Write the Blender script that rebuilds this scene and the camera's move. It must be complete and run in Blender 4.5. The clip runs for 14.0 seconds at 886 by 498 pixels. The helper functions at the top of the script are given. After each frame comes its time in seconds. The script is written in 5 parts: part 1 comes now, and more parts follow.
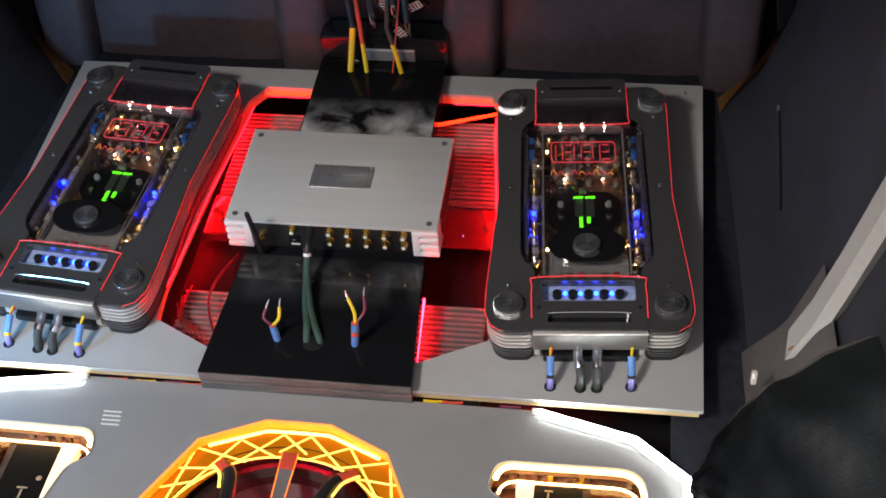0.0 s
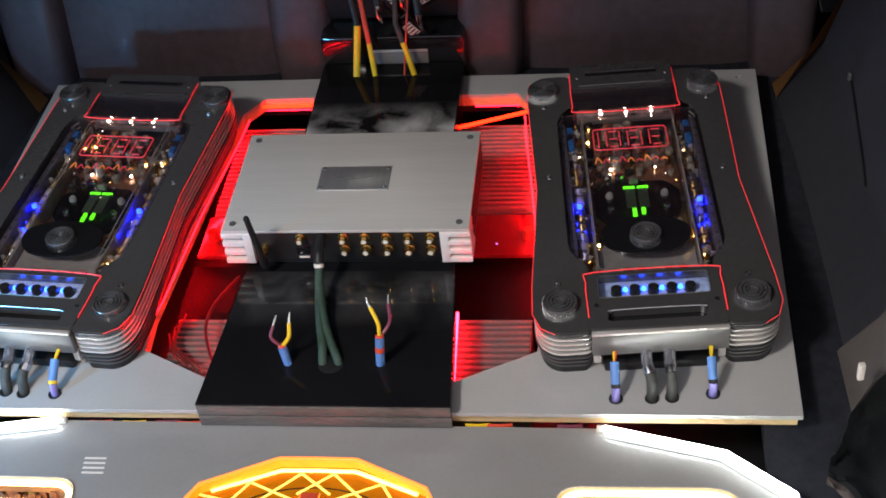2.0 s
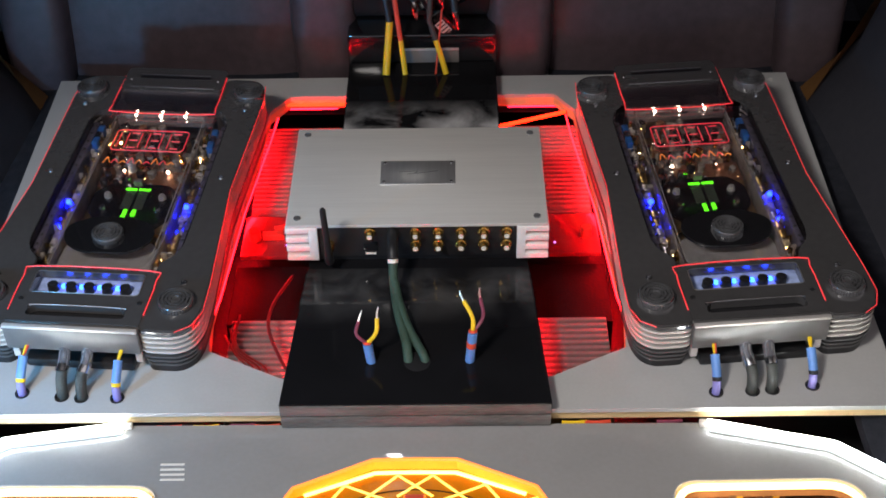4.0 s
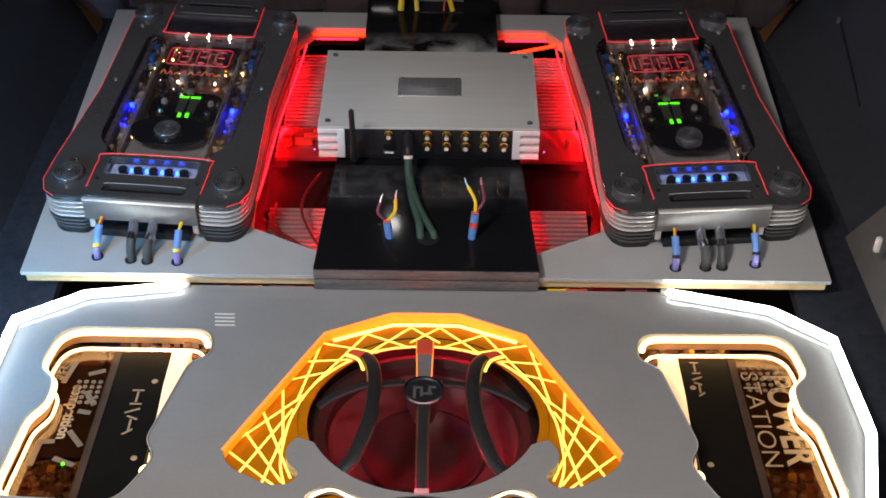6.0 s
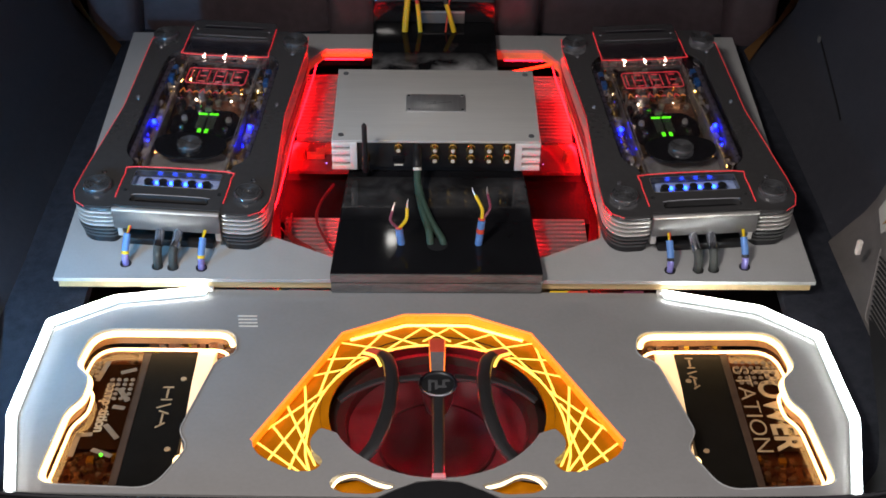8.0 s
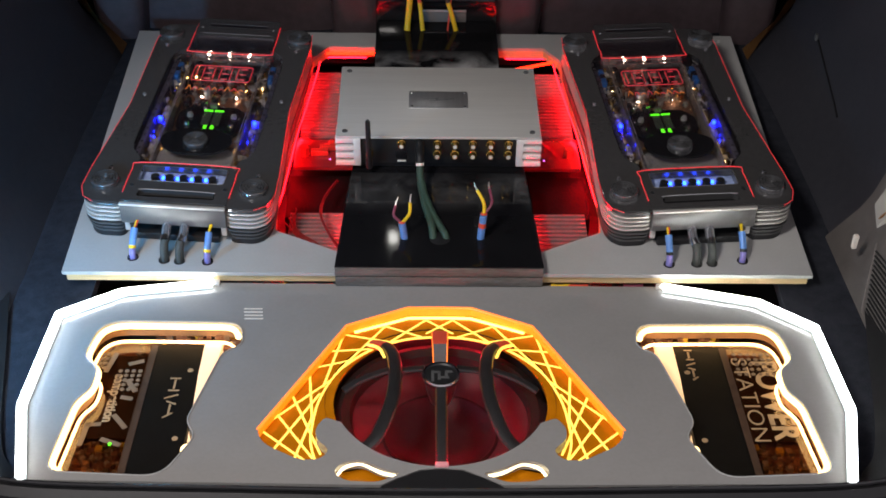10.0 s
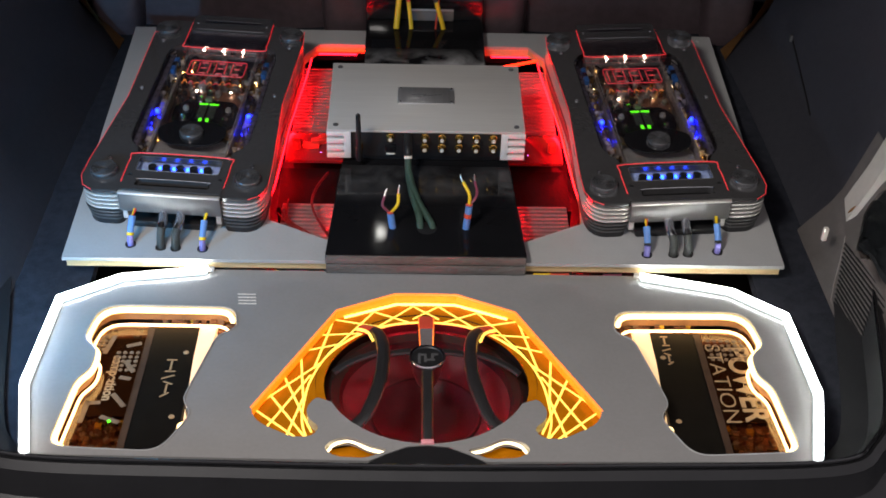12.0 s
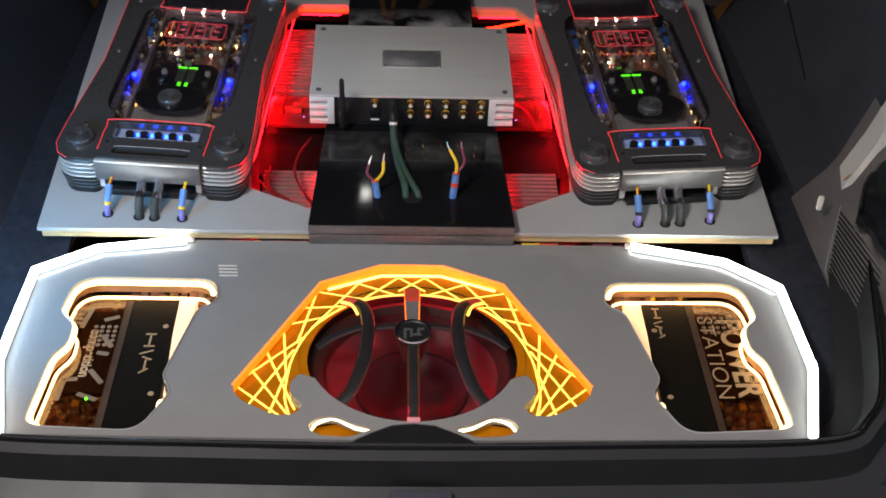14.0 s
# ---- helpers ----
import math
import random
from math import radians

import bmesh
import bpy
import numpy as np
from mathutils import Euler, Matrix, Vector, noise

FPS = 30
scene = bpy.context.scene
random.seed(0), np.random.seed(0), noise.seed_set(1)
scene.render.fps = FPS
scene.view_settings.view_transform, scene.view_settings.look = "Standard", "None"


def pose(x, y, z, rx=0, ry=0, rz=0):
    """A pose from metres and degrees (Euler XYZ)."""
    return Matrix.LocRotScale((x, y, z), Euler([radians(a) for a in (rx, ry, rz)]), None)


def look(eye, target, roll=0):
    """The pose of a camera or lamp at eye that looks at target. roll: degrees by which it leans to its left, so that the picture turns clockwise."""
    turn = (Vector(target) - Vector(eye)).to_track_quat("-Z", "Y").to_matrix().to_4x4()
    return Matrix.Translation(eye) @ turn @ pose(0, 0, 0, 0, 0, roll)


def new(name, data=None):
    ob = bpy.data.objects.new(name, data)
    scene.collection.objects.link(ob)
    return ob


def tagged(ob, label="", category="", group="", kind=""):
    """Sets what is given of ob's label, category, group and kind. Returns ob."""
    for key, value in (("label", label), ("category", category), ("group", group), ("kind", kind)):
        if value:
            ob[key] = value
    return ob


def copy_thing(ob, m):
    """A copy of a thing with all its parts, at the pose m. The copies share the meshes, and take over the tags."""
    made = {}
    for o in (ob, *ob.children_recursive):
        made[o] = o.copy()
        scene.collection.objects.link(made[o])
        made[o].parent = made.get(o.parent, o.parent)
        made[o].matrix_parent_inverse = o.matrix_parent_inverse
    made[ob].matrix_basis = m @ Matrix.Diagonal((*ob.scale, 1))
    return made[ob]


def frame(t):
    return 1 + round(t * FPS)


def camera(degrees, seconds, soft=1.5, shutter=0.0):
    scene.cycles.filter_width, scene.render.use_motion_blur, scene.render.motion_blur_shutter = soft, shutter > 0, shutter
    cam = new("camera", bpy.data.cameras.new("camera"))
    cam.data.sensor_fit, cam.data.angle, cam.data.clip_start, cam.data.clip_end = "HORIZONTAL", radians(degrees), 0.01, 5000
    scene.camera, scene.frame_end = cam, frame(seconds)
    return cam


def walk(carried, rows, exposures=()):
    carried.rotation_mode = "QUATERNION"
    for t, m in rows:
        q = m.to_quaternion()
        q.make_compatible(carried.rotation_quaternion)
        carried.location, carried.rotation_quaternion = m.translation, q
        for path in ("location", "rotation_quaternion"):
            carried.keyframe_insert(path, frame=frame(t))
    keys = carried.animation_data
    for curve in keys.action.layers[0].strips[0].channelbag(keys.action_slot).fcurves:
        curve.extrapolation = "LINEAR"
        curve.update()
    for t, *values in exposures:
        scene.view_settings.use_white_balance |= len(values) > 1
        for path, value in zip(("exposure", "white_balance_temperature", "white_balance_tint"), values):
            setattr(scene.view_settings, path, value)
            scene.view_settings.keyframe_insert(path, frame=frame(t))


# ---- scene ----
cam = camera(37.0, 14.0, soft=1.7)
walk(cam, (
    (0, look((0.3510, -0.6080, 1.2249), (0.1955, 0.2030, 0.3532), -4.60)),
    (0.5, look((0.3484, -0.6150, 1.2480), (0.1705, 0.1840, 0.3700), -5.60)),
    (0.7, look((0.3400, -0.6220, 1.2600), (0.1634, 0.1770, 0.3830), -5.85)),
    (0.8, look((0.3003, -0.4254, 1.0621), (0.1226, 0.3649, 0.1767), -6.50)),
    (1, look((0.2990, -0.3755, 0.9925), (0.1127, 0.4186, 0.1120), -7.30)),
    (1.5, look((0.3000, -0.3990, 0.9377), (0.1134, 0.4144, 0.0752), -7.50)),
    (2, look((0.2889, -0.5350, 0.9730), (0.1303, 0.3477, 0.1758), -7.16)),
    (2.2, look((0.2565, -0.5252, 0.9547), (0.1161, 0.3716, 0.1698), -7.52)),
    (4.5, look((0.0279, -0.5633, 0.9198), (0.0304, 0.3510, 0.1425), -0.26)),
    (5, look((0.0546, -0.6430, 0.9316), (0.0447, 0.2655, 0.1476), -0.34)),
    (5.5, look((0.0505, -0.7369, 0.9673), (0.0466, 0.1697, 0.1812), 0.26)),
    (6, look((0.0121, -0.8063, 1.0048), (0.0172, 0.1005, 0.2188), 0.91)),
    (6.5, look((-0.0165, -0.8669, 1.0339), (-0.0072, 0.0421, 0.2506), 1.13)),
    (7, look((-0.0171, -0.8911, 1.0452), (0.0006, 0.0226, 0.2675), 1.33)),
    (7.5, look((-0.0205, -0.8936, 1.0482), (0.0011, 0.0249, 0.2763), 1.33)),
    (8, look((-0.0210, -0.8942, 1.0488), (0.0005, 0.0272, 0.2803), 1.19)),
    (10.5, look((-0.0256, -0.9340, 1.0620), (-0.0031, -0.0098, 0.2969), 1.25)),
    (11, look((-0.0233, -0.9554, 1.0744), (0.0006, -0.0299, 0.3109), 1.42)),
    (11.5, look((-0.0299, -0.9806, 1.0830), (0.0001, -0.0550, 0.3199), 1.82)),
    (12, look((-0.0280, -0.9795, 1.0844), (0.0073, -0.0554, 0.3198), 2.15)),
    (12.5, look((-0.0280, -0.9718, 1.0831), (0.0112, -0.0501, 0.3156), 2.43)),
    (13, look((-0.0279, -0.9565, 1.0822), (0.0145, -0.0400, 0.3086), 2.57)),
    (13.5, look((-0.0261, -0.9387, 1.0790), (0.0196, -0.0322, 0.2939), 2.64)),
    (14, look((-0.0278, -0.9320, 1.0756), (0.0210, -0.0373, 0.2775), 2.72)),
), exposures=((0, 0.52), (2.2, 0.52), (4.5, 0.52), (5.2, 0.40), (6.2, 0.22), (7, 0.19), (14, 0.17)))

# world, lamps
world = bpy.data.worlds.new("night_garage")
scene.world = world
world.use_nodes = True
world.node_tree.nodes["Background"].inputs[0].default_value = (0.63, 0.59, 0.63, 1)
world.node_tree.nodes["Background"].inputs[1].default_value = 0.78


def area_lamp(name, m, size, watts, colour, size_y=None):
    d = bpy.data.lights.new(name, "AREA")
    d.energy, d.color, d.size = watts, colour, size
    if size_y:
        d.shape, d.size_y = "RECTANGLE", size_y
    ob = new(name, d)
    ob.matrix_world = m
    return ob


area_lamp("tailgate_lamp", look((-0.75, -0.75, 1.75), (0.0, 0.4, 0.0)), 0.30, 22.5, (1.0, 0.94, 0.90))
# Out-of-view cool lamp added for the blue light on the left side.
area_lamp("cool_side_light", look((-0.565, 0.07, 0.17), (-0.54, 0.40, 0.0)), 0.05, 1.6, (0.10, 0.50, 1.0))

# ---- materials ----
def mat(name, col, rough=0.5, metal=0.0, var=0.12, scale=60.0, bump=0.0, bscale=400.0, emit=None, power=0.0,
        trans=0.0, ior=1.45, coat=0.0, stretch=(1, 1, 1), rvar=0.1, spec=0.5, obrand=0.0):
    m = bpy.data.materials.new(name)
    m.use_nodes = True
    nt = m.node_tree
    b = nt.nodes["Principled BSDF"]
    b.inputs["Metallic"].default_value = metal
    b.inputs["Transmission Weight"].default_value = trans
    b.inputs["IOR"].default_value = ior
    b.inputs["Coat Weight"].default_value = coat
    b.inputs["Specular IOR Level"].default_value = spec
    tc, mp = nt.nodes.new("ShaderNodeTexCoord"), nt.nodes.new("ShaderNodeMapping")
    mp.inputs["Scale"].default_value = stretch
    nt.links.new(tc.outputs["Object"], mp.inputs["Vector"])

    def noise_node(s, detail=4.0):
        n = nt.nodes.new("ShaderNodeTexNoise")
        n.inputs["Scale"].default_value = s
        n.inputs["Detail"].default_value = detail
        nt.links.new(mp.outputs["Vector"], n.inputs["Vector"])
        return n.outputs["Fac"]

    fine, broad = noise_node(scale), noise_node(scale / 9.0)
    mix = nt.nodes.new("ShaderNodeMath")
    mix.operation = "ADD"
    nt.links.new(fine, mix.inputs[0])
    nt.links.new(broad, mix.inputs[1])
    fac = mix.outputs[0]
    if obrand:
        info, mul, add = nt.nodes.new("ShaderNodeObjectInfo"), nt.nodes.new("ShaderNodeMath"), nt.nodes.new("ShaderNodeMath")
        mul.operation, add.operation = "MULTIPLY", "ADD"
        mul.inputs[1].default_value = obrand
        nt.links.new(info.outputs["Random"], mul.inputs[0])
        nt.links.new(mul.outputs[0], add.inputs[0])
        nt.links.new(fac, add.inputs[1])
        fac = add.outputs[0]
    ramp = nt.nodes.new("ShaderNodeMapRange")
    ramp.inputs["From Min"].default_value, ramp.inputs["From Max"].default_value = 0.6, 1.4
    nt.links.new(fac, ramp.inputs["Value"])
    cm = nt.nodes.new("ShaderNodeMix")
    cm.data_type = "RGBA"
    lo = [max(0.0, c * (1 - var)) for c in col]
    hi = [min(1.0, c * (1 + var)) for c in col]
    cm.inputs[6].default_value, cm.inputs[7].default_value = (*lo, 1), (*hi, 1)
    nt.links.new(ramp.outputs["Result"], cm.inputs[0])
    nt.links.new(cm.outputs[2], b.inputs["Base Color"])
    rr = nt.nodes.new("ShaderNodeMapRange")
    rr.inputs["From Min"].default_value, rr.inputs["From Max"].default_value = 0.3, 0.7
    rr.inputs["To Min"].default_value, rr.inputs["To Max"].default_value = max(0.02, rough * (1 - rvar)), min(1.0, rough * (1 + rvar))
    nt.links.new(broad, rr.inputs["Value"])
    nt.links.new(rr.outputs["Result"], b.inputs["Roughness"])
    if bump:
        bn = nt.nodes.new("ShaderNodeBump")
        bn.inputs["Strength"].default_value = bump
        bn.inputs["Distance"].default_value = 0.001
        nt.links.new(noise_node(bscale), bn.inputs["Height"])
        nt.links.new(bn.outputs["Normal"], b.inputs["Normal"])
    if emit:
        b.inputs["Emission Color"].default_value = (*emit, 1)
        b.inputs["Emission Strength"].default_value = power
    return m


GREY = mat("satin_grey_laminate", (0.42, 0.42, 0.41), 0.32, 0.0, 0.05, 300, 0.03, 900, coat=0.3)
PANEL = mat("grey_lacquered_panel", (0.29, 0.283, 0.273), 0.22, 0.0, 0.05, 200, 0.02, 700, coat=0.5)
WOOD = mat("raw_birch_edge", (0.62, 0.44, 0.22), 0.6, 0.0, 0.25, 60, 0.3, 300, stretch=(1, 1, 12))
SLAB = mat("black_acrylic", (0.008, 0.008, 0.009), 0.06, 0.0, 0.3, 20, rvar=0.4, spec=0.16)
SLABEDGE = mat("sawn_acrylic_edge", (0.12, 0.112, 0.102), 0.45, 0.0, 0.55, 90, 0.5, 250, stretch=(1, 1, 8))
BLACK = mat("black_plastic", (0.012, 0.012, 0.013), 0.42, 0.0, 0.2, 120, 0.15, 900)
GLOSSBLACK = mat("gloss_black_plastic", (0.008, 0.008, 0.009), 0.12, 0.0, 0.2, 60, coat=0.5)
GUN = mat("gunmetal_aluminium", (0.15, 0.15, 0.155), 0.36, 0.55, 0.15, 250, 0.12, 1200)
GUNTOP = mat("dark_anodised_top", (0.070, 0.068, 0.068), 0.18, 0.25, 0.12, 120, 0.02, 900, coat=0.9)
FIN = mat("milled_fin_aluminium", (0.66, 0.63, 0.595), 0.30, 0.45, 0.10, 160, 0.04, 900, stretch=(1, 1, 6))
BARSILVER = mat("satin_silver_bar", (0.17, 0.165, 0.16), 0.34, 0.55, 0.10, 120, 0.03, 900)
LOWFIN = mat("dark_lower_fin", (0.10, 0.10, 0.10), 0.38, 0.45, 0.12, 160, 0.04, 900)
ALU = mat("brushed_aluminium", (0.645, 0.635, 0.605), 0.40, 0.35, 0.07, 500, 0.08, 900, stretch=(0.03, 1, 1))
ALUWHITE = mat("bright_aluminium_fin", (0.84, 0.82, 0.79), 0.36, 0.2, 0.06, 300, 0.05, 900)
CHROME = mat("polished_metal", (0.65, 0.65, 0.66), 0.16, 1.0, 0.1, 200)
PLATE = mat("steel_name_plate", (0.5, 0.5, 0.5), 0.30, 0.8, 0.12, 600, 0.1, 1200, stretch=(1, 0.02, 1))
GOLD = mat("gold_plated_brass", (0.78, 0.52, 0.16), 0.24, 1.0, 0.15, 300)
IVORY = mat("ivory_insulator", (0.75, 0.70, 0.62), 0.4)
PCB = mat("dark_circuit_board", (0.19, 0.14, 0.075), 0.4, 0.0, 0.5, 160, 0.3, 500)
COPPER = mat("copper_brown_board", (0.24, 0.112, 0.062), 0.4, 0.15, 0.5, 130, 0.3, 400)
BLUEPART = mat("blue_capacitor", (0.03, 0.16, 0.5), 0.35)
CLEARPART = mat("clear_resin_part", (0.55, 0.5, 0.42), 0.2, 0.0, 0.3, 100, trans=0.3)
BLUESLEEVE = mat("blue_heat_shrink", (0.12, 0.27, 0.62), 0.45, 0.0, 0.2, 100, 0.3, 500)
YELLOW = mat("yellow_wire", (0.85, 0.58, 0.02), 0.45, 0.0, 0.1)
PURPLE = mat("purple_wire", (0.22, 0.05, 0.09), 0.45)
REDTONE = mat("red_tape_and_lit_tips", (0.7, 0.08, 0.04), 0.5)
GREENBRAID = mat("dark_green_braid", (0.035, 0.07, 0.05), 0.55, 0.0, 0.35, 500, 0.8, 900)
DARKBRAID = mat("grey_braided_cable", (0.05, 0.055, 0.05), 0.55, 0.0, 0.4, 600, 0.8, 900)
STRANDS = mat("bare_wire_strands", (0.8, 0.78, 0.74), 0.3, 0.8)
CARPET = mat("black_boot_carpet", (0.026, 0.028, 0.036), 0.95, 0.0, 0.5, 700, 1.0, 1500, spec=0.1)
LEATHER = mat("black_leather", (0.082, 0.060, 0.066), 0.36, 0.0, 0.25, 80, 0.35, 700)
TRIM = mat("dark_grey_trim", (0.062, 0.063, 0.077), 0.6, 0.0, 0.15, 100, 0.5, 1500)
PALETRIM = mat("taupe_grey_trim", (0.20, 0.18, 0.168), 0.6, 0.0, 0.1, 100, 0.4, 1500)
TANTRIM = mat("tan_leather_and_lit_recess", (0.30, 0.15, 0.05), 0.5, 0.0, 0.15, 100, 0.3, 900)
AMBERPLATE = mat("amber_acrylic_plate", (0.28, 0.10, 0.004), 0.12, 0.0, 0.5, 40, emit=(1.0, 0.30, 0.0), power=0.17, coat=0.4)
AMBERLINE = mat("lit_engraved_line", (1.0, 0.75, 0.2), 0.4, emit=(1.0, 0.70, 0.08), power=1.35)
AMBERRIM = mat("lit_orange_rim", (1.0, 0.3, 0.05), 0.4, emit=(1.0, 0.17, 0.015), power=1.3)
CREAMEDGE = mat("cream_lit_edge", (1.0, 0.9, 0.7), 0.4, emit=(1.0, 0.80, 0.45), power=3.0)
AMBERGLOW = mat("amber_glow_band", (1.0, 0.8, 0.4), 0.4, emit=(1.0, 0.62, 0.10), power=3.2)
WHITELED = mat("white_led_diffuser", (0.9, 0.92, 0.95), 0.4, emit=(0.93, 0.99, 0.98), power=20.0)
# Weak emission for the bloom beside the white strip cores.
HALO = mat("white_halo_band", (0.85, 0.9, 0.95), 0.4, emit=(0.88, 1.0, 0.98), power=0.85)
WARMLED = mat("warm_led_strip", (1.0, 0.85, 0.6), 0.4, emit=(1.0, 0.66, 0.25), power=3.2)
REDLED = mat("red_led_strip", (1.0, 0.1, 0.05), 0.4, emit=(1.0, 0.004, 0.010), power=78.0)
REDSOFT = mat("soft_red_led_strip", (1.0, 0.1, 0.05), 0.4, emit=(1.0, 0.004, 0.012), power=17.0)
REDLINE = mat("red_light_line", (1.0, 0.1, 0.1), 0.4, emit=(1.0, 0.010, 0.030), power=0.32)
REDENGRAVE = mat("red_engraving", (0.7, 0.06, 0.08), 0.4, emit=(1.0, 0.03, 0.06), power=0.20)
GREENLED = mat("green_led", (0.1, 0.9, 0.05), 0.4, emit=(0.12, 1.0, 0.01), power=1.6)
DIMGREEN = mat("unlit_meter", (0.10, 0.13, 0.10), 0.4)
BLUELED = mat("blue_led", (0.1, 0.25, 1.0), 0.4, emit=(0.010, 0.050, 1.0), power=15.0)
WHITEPOINT = mat("white_led_point", (1, 1, 1), 0.4, emit=(1.0, 0.80, 0.58), power=60.0)
CONE = mat("subwoofer_cone", (0.060, 0.018, 0.022), 0.48, 0.0, 0.2, 60, 0.1, 400, spec=0.25)
RUBBER = mat("black_rubber", (0.014, 0.011, 0.011), 0.55, 0.0, 0.2, 80, 0.2, 500, spec=0.2)
RIBS = mat("satin_dark_ribs", (0.020, 0.019, 0.019), 0.3, 0.0, 0.2, 80)
PRINT = mat("pale_gold_print", (0.46, 0.31, 0.17), 0.4, 0.0, 0.2, 200)
PRINTDIM = mat("dull_gold_print", (0.22, 0.145, 0.09), 0.45, 0.0, 0.2, 200)
TANWALL = mat("amber_lit_wood_edge", (0.30, 0.16, 0.075), 0.35, 0.0, 0.25, 80, 0.2, 300)
REDPART = mat("red_component", (0.6, 0.04, 0.03), 0.4)
YELLOWPART = mat("yellow_component", (0.7, 0.45, 0.05), 0.4)
HEATSINK = mat("finned_heatsink", (0.22, 0.20, 0.20), 0.5, 0.25, 0.12, 200, 0.1, 600)


def clear(name, tint, rough=0.03, gloss=0.08):
    m = bpy.data.materials.new(name)
    m.use_nodes = True
    nt = m.node_tree
    out = nt.nodes["Material Output"]
    nt.nodes.remove(nt.nodes["Principled BSDF"])
    tr, gl, mx = (nt.nodes.new("ShaderNode" + k) for k in ("BsdfTransparent", "BsdfGlossy", "MixShader"))
    tr.inputs["Color"].default_value = (*tint, 1)
    gl.inputs["Roughness"].default_value = rough
    mx.inputs[0].default_value = gloss
    nt.links.new(tr.outputs[0], mx.inputs[1])
    nt.links.new(gl.outputs[0], mx.inputs[2])
    nt.links.new(mx.outputs[0], out.inputs[0])
    return m


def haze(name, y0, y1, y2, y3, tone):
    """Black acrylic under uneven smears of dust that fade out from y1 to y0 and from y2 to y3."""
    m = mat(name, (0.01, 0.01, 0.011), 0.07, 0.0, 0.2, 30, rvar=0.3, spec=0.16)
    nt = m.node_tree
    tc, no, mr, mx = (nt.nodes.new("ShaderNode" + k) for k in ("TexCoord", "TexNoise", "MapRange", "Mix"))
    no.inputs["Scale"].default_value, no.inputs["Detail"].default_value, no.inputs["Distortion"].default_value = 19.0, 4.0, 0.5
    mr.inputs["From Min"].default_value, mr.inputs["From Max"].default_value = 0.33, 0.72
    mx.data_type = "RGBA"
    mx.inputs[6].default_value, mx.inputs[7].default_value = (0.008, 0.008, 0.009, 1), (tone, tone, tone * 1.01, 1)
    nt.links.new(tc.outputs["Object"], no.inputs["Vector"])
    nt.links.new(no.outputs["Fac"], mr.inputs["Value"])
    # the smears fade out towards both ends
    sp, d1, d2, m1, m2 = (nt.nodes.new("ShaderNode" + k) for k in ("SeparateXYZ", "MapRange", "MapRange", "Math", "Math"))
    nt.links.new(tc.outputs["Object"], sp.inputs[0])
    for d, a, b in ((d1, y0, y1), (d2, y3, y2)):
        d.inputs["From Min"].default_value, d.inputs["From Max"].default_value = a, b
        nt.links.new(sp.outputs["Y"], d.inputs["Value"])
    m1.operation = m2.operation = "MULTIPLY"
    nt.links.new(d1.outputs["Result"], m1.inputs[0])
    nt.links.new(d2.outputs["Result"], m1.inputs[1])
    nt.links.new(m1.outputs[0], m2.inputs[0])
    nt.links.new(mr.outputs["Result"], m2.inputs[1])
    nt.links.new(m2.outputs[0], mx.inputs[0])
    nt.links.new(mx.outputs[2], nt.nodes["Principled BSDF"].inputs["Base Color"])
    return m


SMOKE = clear("smoked_acrylic", (0.75, 0.60, 0.47), 0.05)
GREYSMOKE = clear("grey_smoked_acrylic", (0.60, 0.56, 0.56), 0.26, 0.36)
CLEAR = clear("clear_acrylic", (0.93, 0.92, 0.92), 0.10, 0.16)


# ---- mesh helpers ----
def face(bm, vs):
    try:
        bm.faces.new(vs)
    except ValueError:
        pass


def add_box(bm, x0, x1, y0, y1, z0, z1, bev=0.0):
    r = bmesh.ops.create_cube(bm, size=1, matrix=Matrix.Translation(((x0 + x1) / 2, (y0 + y1) / 2, (z0 + z1) / 2)) @ Matrix.Diagonal((x1 - x0, y1 - y0, z1 - z0, 1)))
    if bev:
        es = list({e for v in r["verts"] for e in v.link_edges})
        bmesh.ops.bevel(bm, geom=es, offset=bev, segments=2, profile=0.5, affect="EDGES")
    return bm


def add_lathe(bm, prof, seg=32, m=Matrix()):
    """Turn (radius, height) pairs round the z axis."""
    rings = []
    for r, z in prof:
        if r < 1e-6:
            rings.append([bm.verts.new(m @ Vector((0, 0, z)))])
        else:
            rings.append([bm.verts.new(m @ Vector((r * math.cos(2 * math.pi * k / seg), r * math.sin(2 * math.pi * k / seg), z))) for k in range(seg)])
    for a, b in zip(rings, rings[1:]):
        for k in range(seg):
            j = (k + 1) % seg
            if len(a) == 1 and len(b) > 1:
                face(bm, (a[0], b[j], b[k]))
            elif len(b) == 1 and len(a) > 1:
                face(bm, (a[k], a[j], b[0]))
            elif len(a) > 1:
                face(bm, (a[k], a[j], b[j], b[k]))
    return bm


def add_cyl(bm, c, r, h, seg=20, m=Matrix(), bev=0.0006):
    return add_lathe(bm, [(0, 0), (r, 0), (r, h - bev), (r - bev, h), (0, h)], seg, Matrix.Translation(c) @ m)


